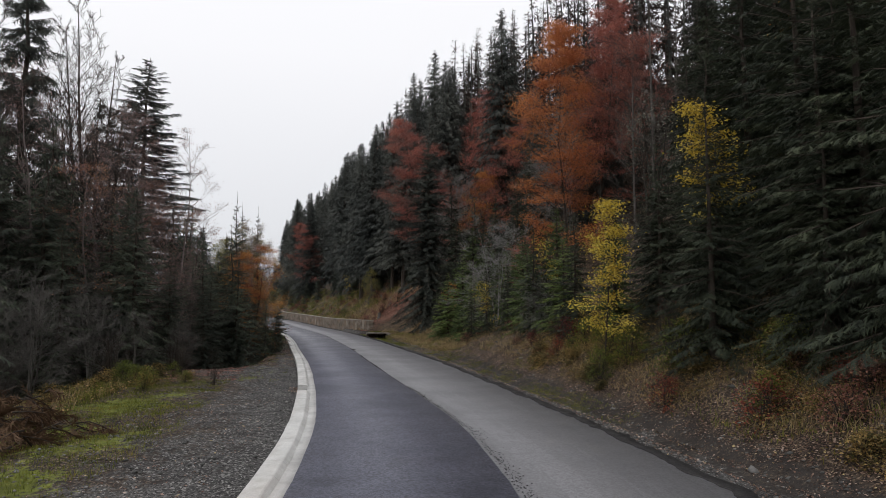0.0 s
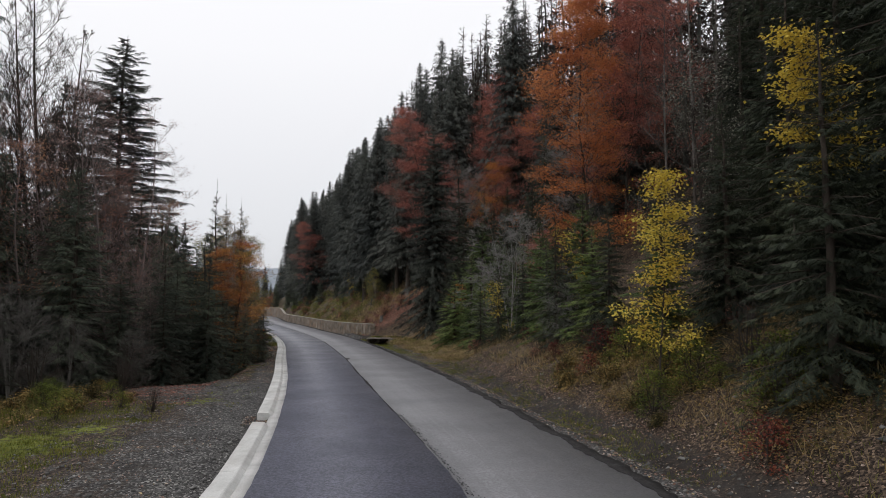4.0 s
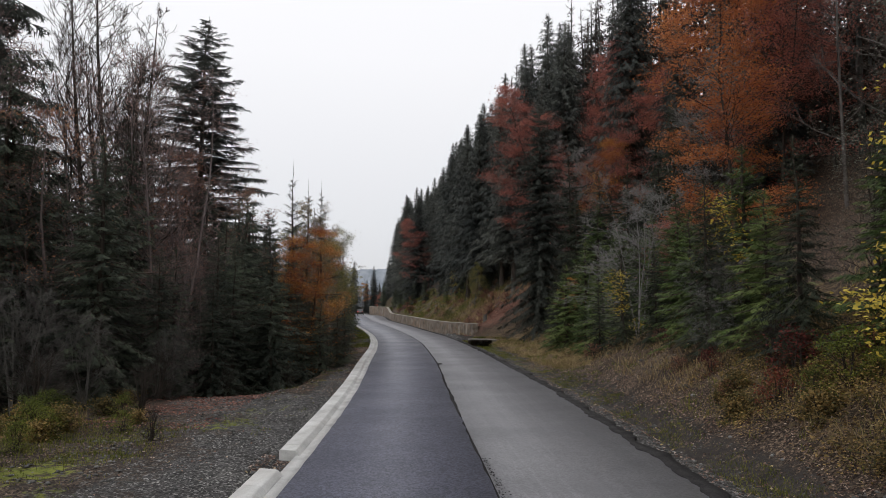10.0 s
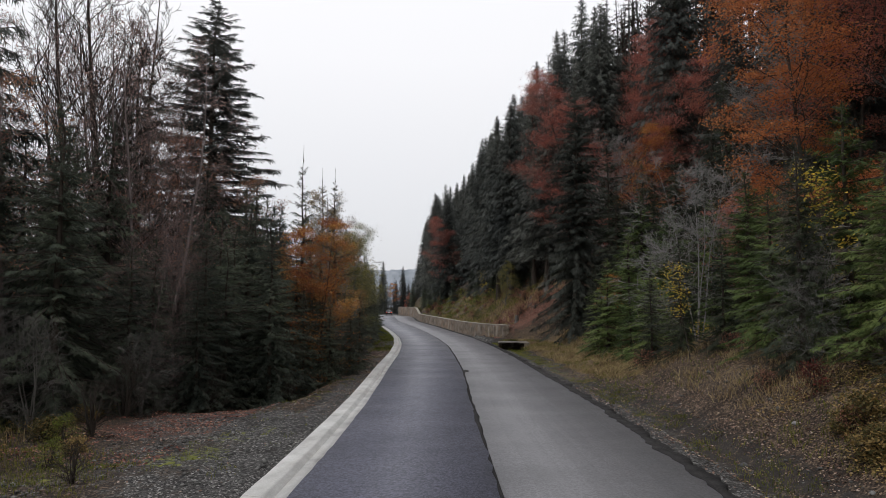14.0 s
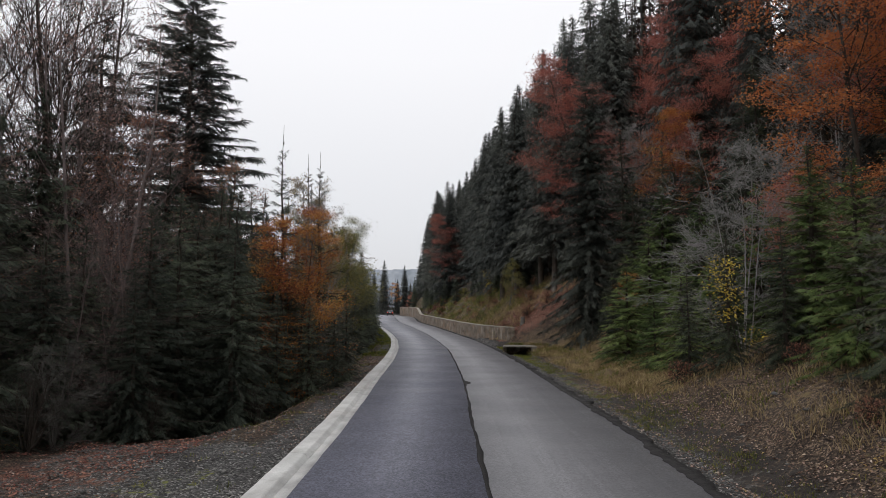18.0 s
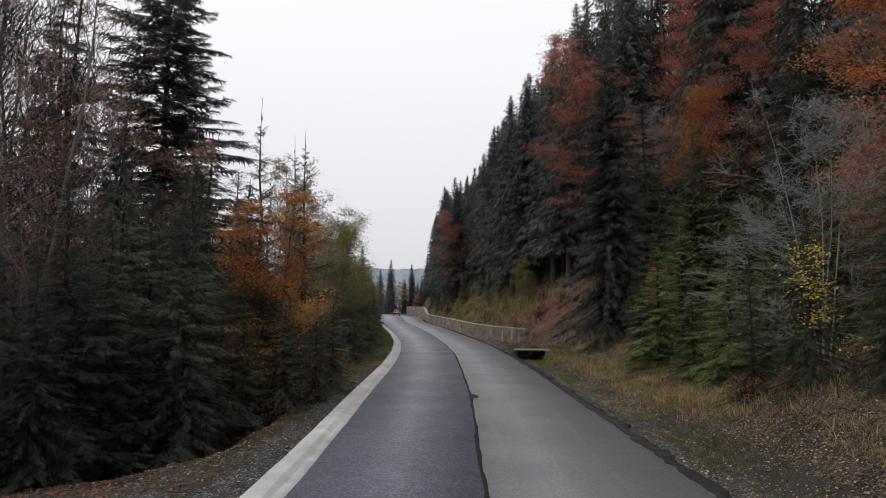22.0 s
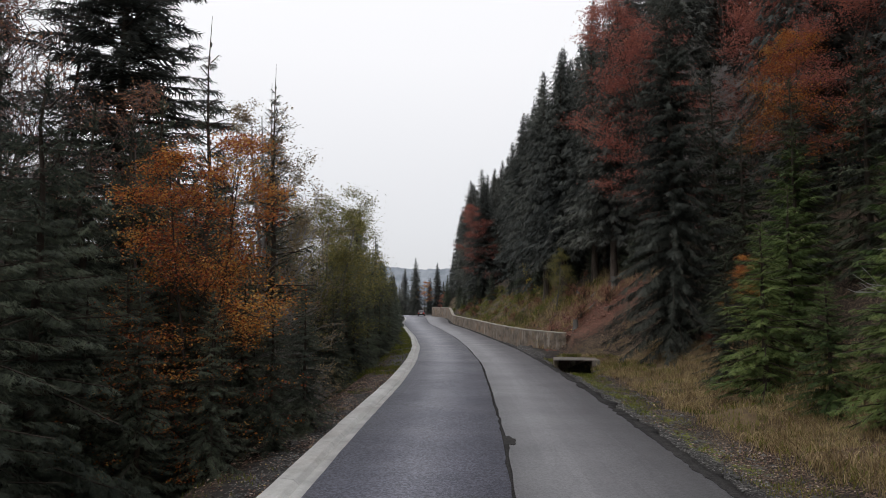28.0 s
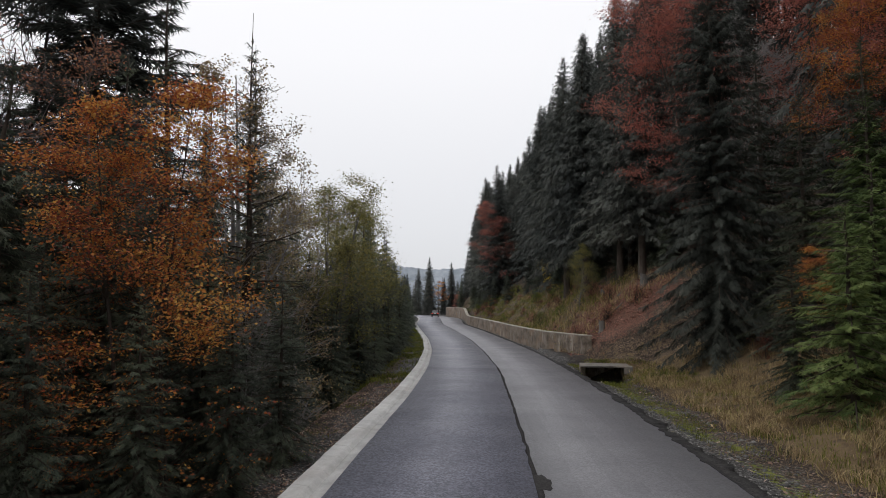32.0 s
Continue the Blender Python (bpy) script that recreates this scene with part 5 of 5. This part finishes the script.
def stones(rng, places, lo, hi):
    base = np.array([(1, 0, 0), (0.3, 0.9, 0.1), (-0.8, 0.6, 0), (-0.9, -0.5, 0.1), (0.2, -1, 0), (0.3, 0.2, 0.7), (-0.3, -0.1, 0.65), (0, 0, -0.5)])
    tri = np.array([(0, 1, 5), (1, 2, 5), (2, 6, 5), (2, 3, 6), (3, 4, 6), (4, 0, 5), (4, 5, 6), (1, 0, 7), (2, 1, 7), (3, 2, 7), (4, 3, 7), (0, 4, 7)])
    vs, fs = [], []
    for k, p in enumerate(places):
        s = lo + (hi - lo) * rng.random() ** 3
        a = rng.uniform(0, 6.28)
        R = np.array([[math.cos(a), -math.sin(a), 0], [math.sin(a), math.cos(a), 0], [0, 0, 1]])
        vs.append((base * (1 + rng.normal(0, 0.15, base.shape))) @ R.T * np.array([s, s, s * rng.uniform(0.5, 1)]) + p)
        fs.append(tri + k * len(base))
    return np.concatenate(vs), np.concatenate(fs)


def stuff(name, pieces, material, label, category):
    o, vs, fs = 0, [], []
    for v, f in pieces:
        vs.append(v), fs.append(f + o)
        o += len(v)
    return tagged(part(name, mesh_from(name, np.concatenate(vs), np.concatenate(fs), material), None), label, category, kind="stuff")


rng = np.random.default_rng(101)


def patchy(s, k, cut=0.0):
    return lambda y, d: 1.0 if bumps(y, d, s, k) > cut else 0.12


stuff("dry_grass", [
    blades(rng, sample(rng, 4200, 7, 44, 2.2, 8.0, 1, patchy(0.5, 3, 0.0)), 9, 0.27, 0.006, 1.6, 0.16),
    blades(rng, sample(rng, 6500, 40, 68, 2.0, 7.5, 1, patchy(0.8, 6, -0.02)), 9, 0.25, 0.007, 1.9, 0.16),
    blades(rng, sample(rng, 2600, 73, 116, 1.0, 9.0, 1, patchy(0.3, 8, 0.0)), 7, 0.5, 0.012, 1.0, 0.2),
    blades(rng, sample(rng, 260, 18, 30, 6.0, 9.0, -1, patchy(0.5, 1, -0.1)), 10, 0.3, 0.006, 0.8, 0.12),
], M_DRY, "straw coloured dead grass on the banks", "grass")
stuff("ground_plants", [
    flat_leaves(rng, np.concatenate([c + rng.normal(0, 1, (26, 3)) * np.array([0.22, 0.22, 0.07]) + np.array([0, 0, 0.12]) for c in sample(rng, 3900, 7, 30, 1.9, 6.5, 1, patchy(0.45, 12, -0.12))]), 0.048),
    flat_leaves(rng, np.concatenate([c + rng.normal(0, 1, (26, 3)) * np.array([0.22, 0.22, 0.08]) + np.array([0, 0, 0.14]) for c in sample(rng, 130, 17, 31, 6.0, 9.5, -1)]), 0.085),
    flat_leaves(rng, np.concatenate([c + rng.normal(0, 1, (14, 3)) * np.array([0.3, 0.3, 0.1]) + np.array([0, 0, 0.15]) for c in sample(rng, 520, 74, 125, 1.0, 8.0, 1, patchy(0.3, 4, 0.0))]), 0.16),
], M_BRAMBLE, "creeping brambles and low leafy plants on the bank", "plants")
stuff("green_grass", [
    blades(rng, sample(rng, 6000, 7, 27, 2.6, 8.6, -1, patchy(0.35, 7, -0.08)), 9, 0.08, 0.005, 0.9, 0.09),
    blades(rng, sample(rng, 1000, 25, 80, 0.35, 2.4, -1, patchy(0.5, 2, 0.15)), 9, 0.08, 0.005, 0.9, 0.08),
    blades(rng, sample(rng, 2600, 58, 122, 0.05, 2.2, -1, patchy(0.4, 15, -0.1)), 8, 0.16, 0.014, 0.9, 0.14),
    blades(rng, sample(rng, 1700, 36, 70, 0.6, 1.7, 1, patchy(0.6, 4, 0.0)), 9, 0.09, 0.005, 0.9, 0.1),
    blades(rng, sample(rng, 1500, 17, 38, 0.75, 1.6, 1, patchy(0.7, 21, 0.02)), 9, 0.07, 0.005, 0.9, 0.1),
    blades(rng, sample(rng, 900, 60, 70, 0.6, 4.5, 1, patchy(0.5, 4, -0.2)), 9, 0.16, 0.007, 0.9, 0.1),
    blades(rng, sample(rng, 1500, 42, 66, 2.0, 6.5, 1, patchy(0.5, 14, 0.08)), 8, 0.2, 0.007, 0.9, 0.12),
    blades(rng, sample(rng, 1300, 8, 29, 1.8, 6.0, 1, patchy(0.45, 9, 0.05)), 8, 0.17, 0.006, 0.9, 0.12),
    blades(rng, sample(rng, 700, 28, 44, 1.0, 5.0, 1, patchy(0.6, 19, 0.12)), 8, 0.1, 0.008, 0.9, 0.12),
    blades(rng, sample(rng, 2600, 80, 135, 1.0, 7.5, 1, patchy(0.3, 5, -0.05)), 7, 0.4, 0.014, 0.9, 0.2),
    blades(rng, sample(rng, 700, 20, 29, 6.0, 9.0, -1, patchy(0.5, 5, -0.1)), 10, 0.3, 0.006, 0.9, 0.12),
], M_GRASS, "short yellow green grass and moss tufts", "grass")
stuff("leaf_litter", [
    flat_leaves(rng, sample(rng, 34000, 7, 46, 0.7, 4.6, 1, patchy(0.6, 2, -0.15)), 0.042),
    flat_leaves(rng, sample(rng, 4200, 8, 40, 0.3, 2.4, 1), 0.055),
    flat_leaves(rng, sample(rng, 2500, 44, 70, 0.6, 5.0, 1, patchy(0.5, 2, 0.1)), 0.08),
    flat_leaves(rng, sample(rng, 4200, 6, 30, 0.6, 9.0, -1, patchy(0.5, 4, 0.0)), 0.05),
    flat_leaves(rng, sample(rng, 17000, 27, 62, 0.05, 2.0, -1, lambda y, d: blend(y, 29, 42) * (1.0 if bumps(y, d, 0.7, 4) > -0.05 else 0.25)), 0.048),
    flat_leaves(rng, sample(rng, 260, 22.1, 23.4, -0.36, 0.3, -1), 0.05),
], M_LITTER, "scattered pale and brown fallen leaves", "leaves")
stuff("red_leaf_litter", [
    flat_leaves(rng, sample(rng, 9000, 25.5, 38, 2.4, 7.0, -1, patchy(0.5, 3, -0.2)), 0.055),
    flat_leaves(rng, sample(rng, 5200, 72.5, 86, 1.2, 9.0, 1, patchy(0.4, 3, -0.1)), 0.16),
], M_REDLITTER, "rusty red fallen beech leaves", "leaves")
stuff("gravel_stones", [
    stones(rng, sample(rng, 8200, 5, 36, 0.0, 4.6, -1, patchy(0.6, 6, -0.1)), 0.008, 0.06),
    stones(rng, sample(rng, 1300, 34, 60, 0.0, 0.7, -1), 0.008, 0.035),
    stones(rng, sample(rng, 5600, 6, 60, 0.2, 1.8, 1), 0.008, 0.055),
    stones(rng, sample(rng, 60, 8, 40, 0.8, 3.5, 1), 0.05, 0.14),
    stones(rng, sample(rng, 700, 38, 66, 0.5, 2.0, 1), 0.015, 0.08),
], M_STONE, "grey broken gravel stones along the road", "gravel")


crumbs = []
for y in rng.uniform(3, 24, 1700):
    q = abs(rng.normal(0, 1))
    crumbs.append((seam_x(y) + 0.06 + 0.12 * q * (1.2 if y < 16 else 0.5), y, 0.004))
stuff("asphalt_crumbs", [stones(rng, np.array(crumbs), 0.005, 0.022)], M_TAR, "black asphalt crumbs beside the lane joint", "gravel")


def bush(name, seed, h, leaf, per, size, stems=6, keep=0.8, bark=M_BARK_DARK):
    return broadleaf(name, h, seed, stems, leaf=leaf, per=per, size=size, scatter=0.09, depth=2, split=(2, 4), first=0.05, reach=0.55, keep=keep, bark=bark, lift=0.0, flat=0.3, category="shrub")


bramble = [bush("bramble", 201 + i, 0.85, M_BRAMBLE, 9, 0.055) for i in range(2)]
M_CRIMSON = leaf_material("crimson_leaves", [(0.09, 0.025, 0.022), (0.17, 0.045, 0.035), (0.26, 0.09, 0.05)], 0.3)
redbush = bush("beech_seedling", 203, 1.3, M_CRIMSON, 7, 0.06, 4, 0.6)
greenbush = bush("hazel_bush", 204, 1.7, M_GREENLEAF, 9, 0.06, 5, 0.7)
deadbush = bush("dead_weeds", 205, 1.1, M_BROWNLEAF, 3, 0.06, 6, 0.8)
twigbush = bush("bare_bush", 206, 1.9, None, 0, 0.1, 9)
rng = np.random.default_rng(102)


def bank(n, y0, y1, d0, d1, side, lo, hi):
    return [(x, y, rng.uniform(0, 360), rng.uniform(lo, hi)) for x, y, z in sample(rng, n, y0, y1, d0, d1, side)]


put(bramble[0], "shrubs on the bank", bank(24, 8, 28, 1.8, 5.0, 1, 0.5, 1.1), "low bramble with yellow green leaves on the bank")
put(bramble[1], "shrubs on the bank", bank(14, 9, 27, 2.6, 6.0, 1, 0.7, 1.3), "low bramble with yellow green leaves on the bank")
put(bramble[1], "shrubs below the road", [(-10.6, 23.8, 0, 0.9), (-11.2, 25.0, 70, 1.2), (-12.4, 24.2, 70, 1.0), (-10.0, 26.2, 30, 0.7), (-13.0, 26.0, 20, 1.2), (-11.6, 27.2, 140, 0.9), (-12.5, 29.4, 250, 0.8), (-12.0, 20.4, 90, 0.7), (-13.2, 22.4, 10, 0.9)], "bramble thicket with yellowing leaves beside the verge")
put(redbush, "shrubs on the bank", [(5.5, 16.6, 0, 0.9), (5.0, 26.6, 30, 1.2), (4.4, 25.8, 60, 0.8), (6.4, 13.4, 100, 1.0), (4.0, 29.8, 200, 0.7), (-0.2, 60.6, 20, 0.9), (7.6, 12.4, 200, 0.8)], "small beech seedling with dark red leaves")
put(greenbush, "shrubs on the bank", [(6.3, 17.8, 0, 1.0), (7.6, 14.8, 80, 0.8), (5.3, 24.6, 150, 0.8), (4.9, 20.9, 40, 0.7), (5.7, 20.6, 10, 0.8), (5.5, 21.9, 90, 0.8), (-11.2, 24.4, 0, 0.55), (-10.6, 24.0, 30, 0.5), (-11.9, 25.0, 10, 0.6), (-9.8, 25.4, 110, 0.36), (-12.6, 26.4, 60, 0.6), (-10.8, 26.8, 190, 0.42), (-10.2, 22.8, 70, 0.4), (-12.2, 25.6, 200, 0.6), (8.2, 10.6, 10, 0.8)], "hazel bush with fresh yellow green leaves")
put(deadbush, "shrubs on the bank", bank(22, 9, 44, 2.4, 6.0, 1, 0.5, 1.0), "dead brown weeds and bracken")
put(deadbush, "shrubs above the wall", bank(58, 74, 150, 1.4, 8.5, 1, 0.6, 1.5), "dead brown weeds and bracken")
put(greenbush, "shrubs on the bank", bank(12, 9, 28, 2.3, 5.0, 1, 0.3, 0.6), "low hazel shoots with yellow green leaves")
put(greenbush, "shrubs above the wall", bank(34, 76, 160, 1.3, 7.5, 1, 0.4, 1.0), "low green bush above the wall")
put(twigbush, "shrubs below the road", [(-10.8, 27.6, 0, 0.8), (-12.2, 30.4, 60, 1.1), (-11.6, 33.2, 120, 0.9), (-13.4, 26.8, 180, 1.2), (-10.6, 36.6, 240, 0.7), (-14.4, 21.4, 300, 1.2), (-8.3, 24.3, 40, 0.45)], "bare thin bush at the edge of the thicket")
put(twigbush, "shrubs on the bank", [(6.8, 20.0, 0, 1.1), (8.6, 14.0, 60, 1.4), (5.0, 28.0, 120, 0.9), (9.8, 12.0, 20, 1.3)], "bare thin bush on the bank")
done(*bramble, redbush, greenbush, deadbush, twigbush)


def fallen_log(x, y, length, radius, turn, seed):
    """A broken dead stem lying on the slope."""
    rng = np.random.default_rng(seed)
    v, f = [], []
    path = [Vector((length * (t - 0.5), rng.normal(0, 0.03), rng.normal(0, 0.02))) for t in np.linspace(0, 1, 6)]
    tube(path, [radius * (1 - 0.4 * t) for t in np.linspace(0, 1, 6)], 7, v, f)
    f += [tuple(range(7))[::-1], tuple(range(len(v) - 7, len(v)))]
    log = tagged(new("fallen_log"), "broken dead stem lying on the leafy slope", "log", group="dead wood above the wall")
    part("stem", poly("stem", [tuple(p) for p in v], f, M_BARK_GREY), None, log)
    ends = [ground_z(x + s * length / 2 * math.cos(radians(turn)), y + s * length / 2 * math.sin(radians(turn))) for s in (-1, 1)]
    log.matrix_basis = pose(x, y, sum(ends) / 2 + radius * 0.5, 0, -math.degrees(math.atan2(ends[1] - ends[0], length)), turn)


def stump(x, y, h, r, seed):
    """A low broken stump with a ragged top."""
    rng = np.random.default_rng(seed)
    v = [(r * k * math.cos(i * 0.698) , r * k * math.sin(i * 0.698), z + (rng.uniform(-0.12, 0.12) * h if z == h else 0)) for k, z in ((1.5, -0.3), (1.05, 0.15), (0.95, h), (0.6, h * 0.8)) for i in range(9)]
    f = [(a * 9 + i, a * 9 + (i + 1) % 9, a * 9 + 9 + (i + 1) % 9, a * 9 + 9 + i) for a in range(3) for i in range(9)] + [tuple(range(27, 36))]
    s = tagged(new("tree_stump"), "grey broken stump on the leafy slope", "stump", group="dead wood above the wall")
    part("stub", poly("stub", v, f, M_BARK_GREY), None, s)
    s.matrix_basis = at(x, y, seed * 40)


def brush_pile():
    """A heap of cut dead boughs on the verge."""
    rng = np.random.default_rng(31)
    pile = tagged(new("brush_pile"), "heap of dead brown cut spruce boughs on the verge", "brush pile")
    v, f = [], []
    bs, ds, us, ls = [], [], [], []
    for i in range(90):
        a, q = rng.uniform(0, 6.28), rng.random() ** 0.5
        p = Vector((1.5 * q * math.cos(a), 2.0 * q * math.sin(a), 1.25 * (1 - q * q) * rng.random()))
        d = Vector((rng.normal(), rng.normal(), rng.normal(0, 0.25) - 0.1)).normalized()
        L = rng.uniform(0.7, 1.7)
        path = [p + d * (L * t) + Vector((0, 0, -0.35 * L * t * t)) for t in (0, 0.35, 0.7, 1)]
        for w in path:
            w.z = max(0.02, w.z)
        tube(path, [0.022, 0.016, 0.01, 0.005], 4, v, f)
        for t in rng.uniform(0.1, 1, 16):
            k = min(2, int(t * 3))
            bs.append(tuple(path[k].lerp(path[k + 1], t * 3 % 1)))
            e = Vector((d.x + rng.normal(0, 0.6), d.y + rng.normal(0, 0.6), -0.5 + rng.normal(0, 0.3))).normalized()
            ds.append(tuple(e)), us.append(tuple(e.orthogonal().normalized())), ls.append(rng.uniform(0.2, 0.5))
    ls = np.array(ls)
    pos, _ = sprays(np.array(bs), np.array(ds), np.array(us), ls, ls * 0.1, 3, rng)
    pos[:, 2] = np.maximum(pos[:, 2], 0.0)
    part("bough", mesh_from("bough", [tuple(p) for p in v], f, M_BARK_DARK), None, pile)
    part("dead_needles", mesh_from("dead_needles", pos, np.arange(len(pos)).reshape(-1, 3), M_DEAD), None, pile)
    pile.matrix_basis = at(-9.3, 14.4, 20)


brush_pile()


# ---- car ----
def car():
    c = tagged(new("car"), "dark red saloon car with lit tail lamps on the road", "car")
    sec = [(-2.2, 0.45, 0.78, 0.80), (-2.1, 0.30, 0.98, 0.86), (-1.5, 0.26, 1.02, 0.88), (-0.2, 0.26, 0.96, 0.88), (1.0, 0.26, 0.92, 0.88), (1.9, 0.28, 0.82, 0.85), (2.2, 0.40, 0.66, 0.74)]
    ring = [(-1, 0.0), (-1.0, 0.45), (-0.96, 0.8), (-0.82, 1.0), (0.82, 1.0), (0.96, 0.8), (1.0, 0.45), (1, 0.0)]
    v = [(w * a, y, z0 + (z1 - z0) * b) for y, z0, z1, w in sec for a, b in ring]
    n = len(ring)
    f = [(i * n + j, i * n + (j + 1) % n, (i + 1) * n + (j + 1) % n, (i + 1) * n + j) for i in range(len(sec) - 1) for j in range(n)]
    f += [tuple(range(n)), tuple(range(len(v) - n, len(v)))[::-1]]
    part("body", poly("body", v, f, M_CARPAINT), None, c)
    roof = [(-1.75, 1.0, 0.74), (-1.05, 1.42, 0.58), (0.25, 1.45, 0.58), (1.05, 0.94, 0.76)]
    v = [(s * w, y, z) for y, z, w in roof for s in (-1, 1)]
    part("cabin_glass", poly("cabin_glass", v + [(s * 0.8, y, 0.9) for y in (-1.75, 1.05) for s in (-1, 1)], [(0, 1, 3, 2), (4, 5, 7, 6), (0, 2, 4, 6, 10, 8), (1, 9, 11, 7, 5, 3), (0, 8, 9, 1), (6, 7, 11, 10)], M_CARGLASS), None, c, "dark tinted glass")
    part("roof", poly("roof", [(s * 0.6, y, z) for y, z in ((-1.1, 1.415), (-1.0, 1.45), (0.2, 1.48), (0.3, 1.44)) for s in (-1, 1)], [(0, 1, 3, 2), (2, 3, 5, 4), (4, 5, 7, 6)], M_CARPAINT), None, c)
    for s in (-1, 1):
        bm = bmesh.new()
        box(bm, s * 0.68 - 0.11, s * 0.68 + 0.11, -2.24, -2.1, 0.76, 0.88, 0.02)
        part("tail_lamp", bm, M_TAIL, c, "lit red tail lamp")
        bm = bmesh.new()
        box(bm, s * 0.95 - 0.08, s * 0.95 + 0.08, 0.72, 0.86, 0.9, 1.02, 0.03)
        part("mirror", bm, M_CARPAINT, c)
        for y in (-1.35, 1.35):
            bm = bmesh.new()
            bmesh.ops.create_cone(bm, cap_ends=True, segments=20, radius1=0.32, radius2=0.32, depth=0.2, matrix=pose(s * 0.78, y, 0.32, 0, 90, 0))
            w = part("wheel", bm, M_TYRE, c)
            bm = bmesh.new()
            bmesh.ops.create_cone(bm, cap_ends=True, segments=16, radius1=0.21, radius2=0.19, depth=0.03, matrix=pose(s * 0.89, y, 0.32, 0, s * 90, 0))
            part("rim", bm, M_RIM, w, "silver rim")
    bm = bmesh.new()
    box(bm, -0.8, 0.8, -2.28, -2.1, 0.34, 0.6, 0.04)
    part("bumper", bm, M_TYRE, c, "black bumper")
    bm = bmesh.new()
    box(bm, -0.26, 0.26, -2.25, -2.19, 0.72, 0.83)
    part("number_plate", bm, M_PLATE, c, "plain white plate")
    c.matrix_basis = pose(-54.9, 187.0, road_z(187.0) + 0.03, 0.3, 0, 16)


def gloss(name, color, rough, metal=0.0, glow=0.0):
    n = Nodes(name)
    n.bsdf.inputs["Metallic"].default_value = metal
    if glow:
        n.bsdf.inputs["Emission Color"].default_value, n.bsdf.inputs["Emission Strength"].default_value = (*color, 1), glow
    return n.finish(n.mix(n.grey(n.noise(3.0), 0.4, 0.7), color, tuple(x * 0.8 for x in color)), rough, 0.5)


M_CARPAINT, M_CARGLASS = gloss("dark_red_car_paint", (0.03, 0.008, 0.01), 0.3), gloss("tinted_glass", (0.05, 0.055, 0.06), 0.08)
M_TAIL, M_TYRE = gloss("lit_red_lamp", (0.9, 0.06, 0.04), 0.3, 0, 1.5), gloss("black_rubber", (0.02, 0.02, 0.02), 0.8)
M_RIM, M_PLATE = gloss("silver_metal", (0.5, 0.5, 0.5), 0.35, 0.9), gloss("white_plate", (0.7, 0.7, 0.7), 0.5)
car()
for i, (d, y, size) in enumerate([(4.2, 76.0, 2.4), (6.6, 80.0, 3.2), (3.2, 84.5, 2.0), (7.6, 75.0, 2.8), (5.0, 90.0, 3.0)]):
    fallen_log(edge_x(y) + d, y, size, 0.06 + 0.015 * (i % 3), 20 + 37 * i, 400 + i)
for i, (d, y, h) in enumerate([(3.4, 74.4, 0.6), (5.4, 82.0, 0.5), (6.8, 77.6, 0.7)]):
    stump(edge_x(y) + d, y, h, 0.17 + 0.03 * i, 3 + i)
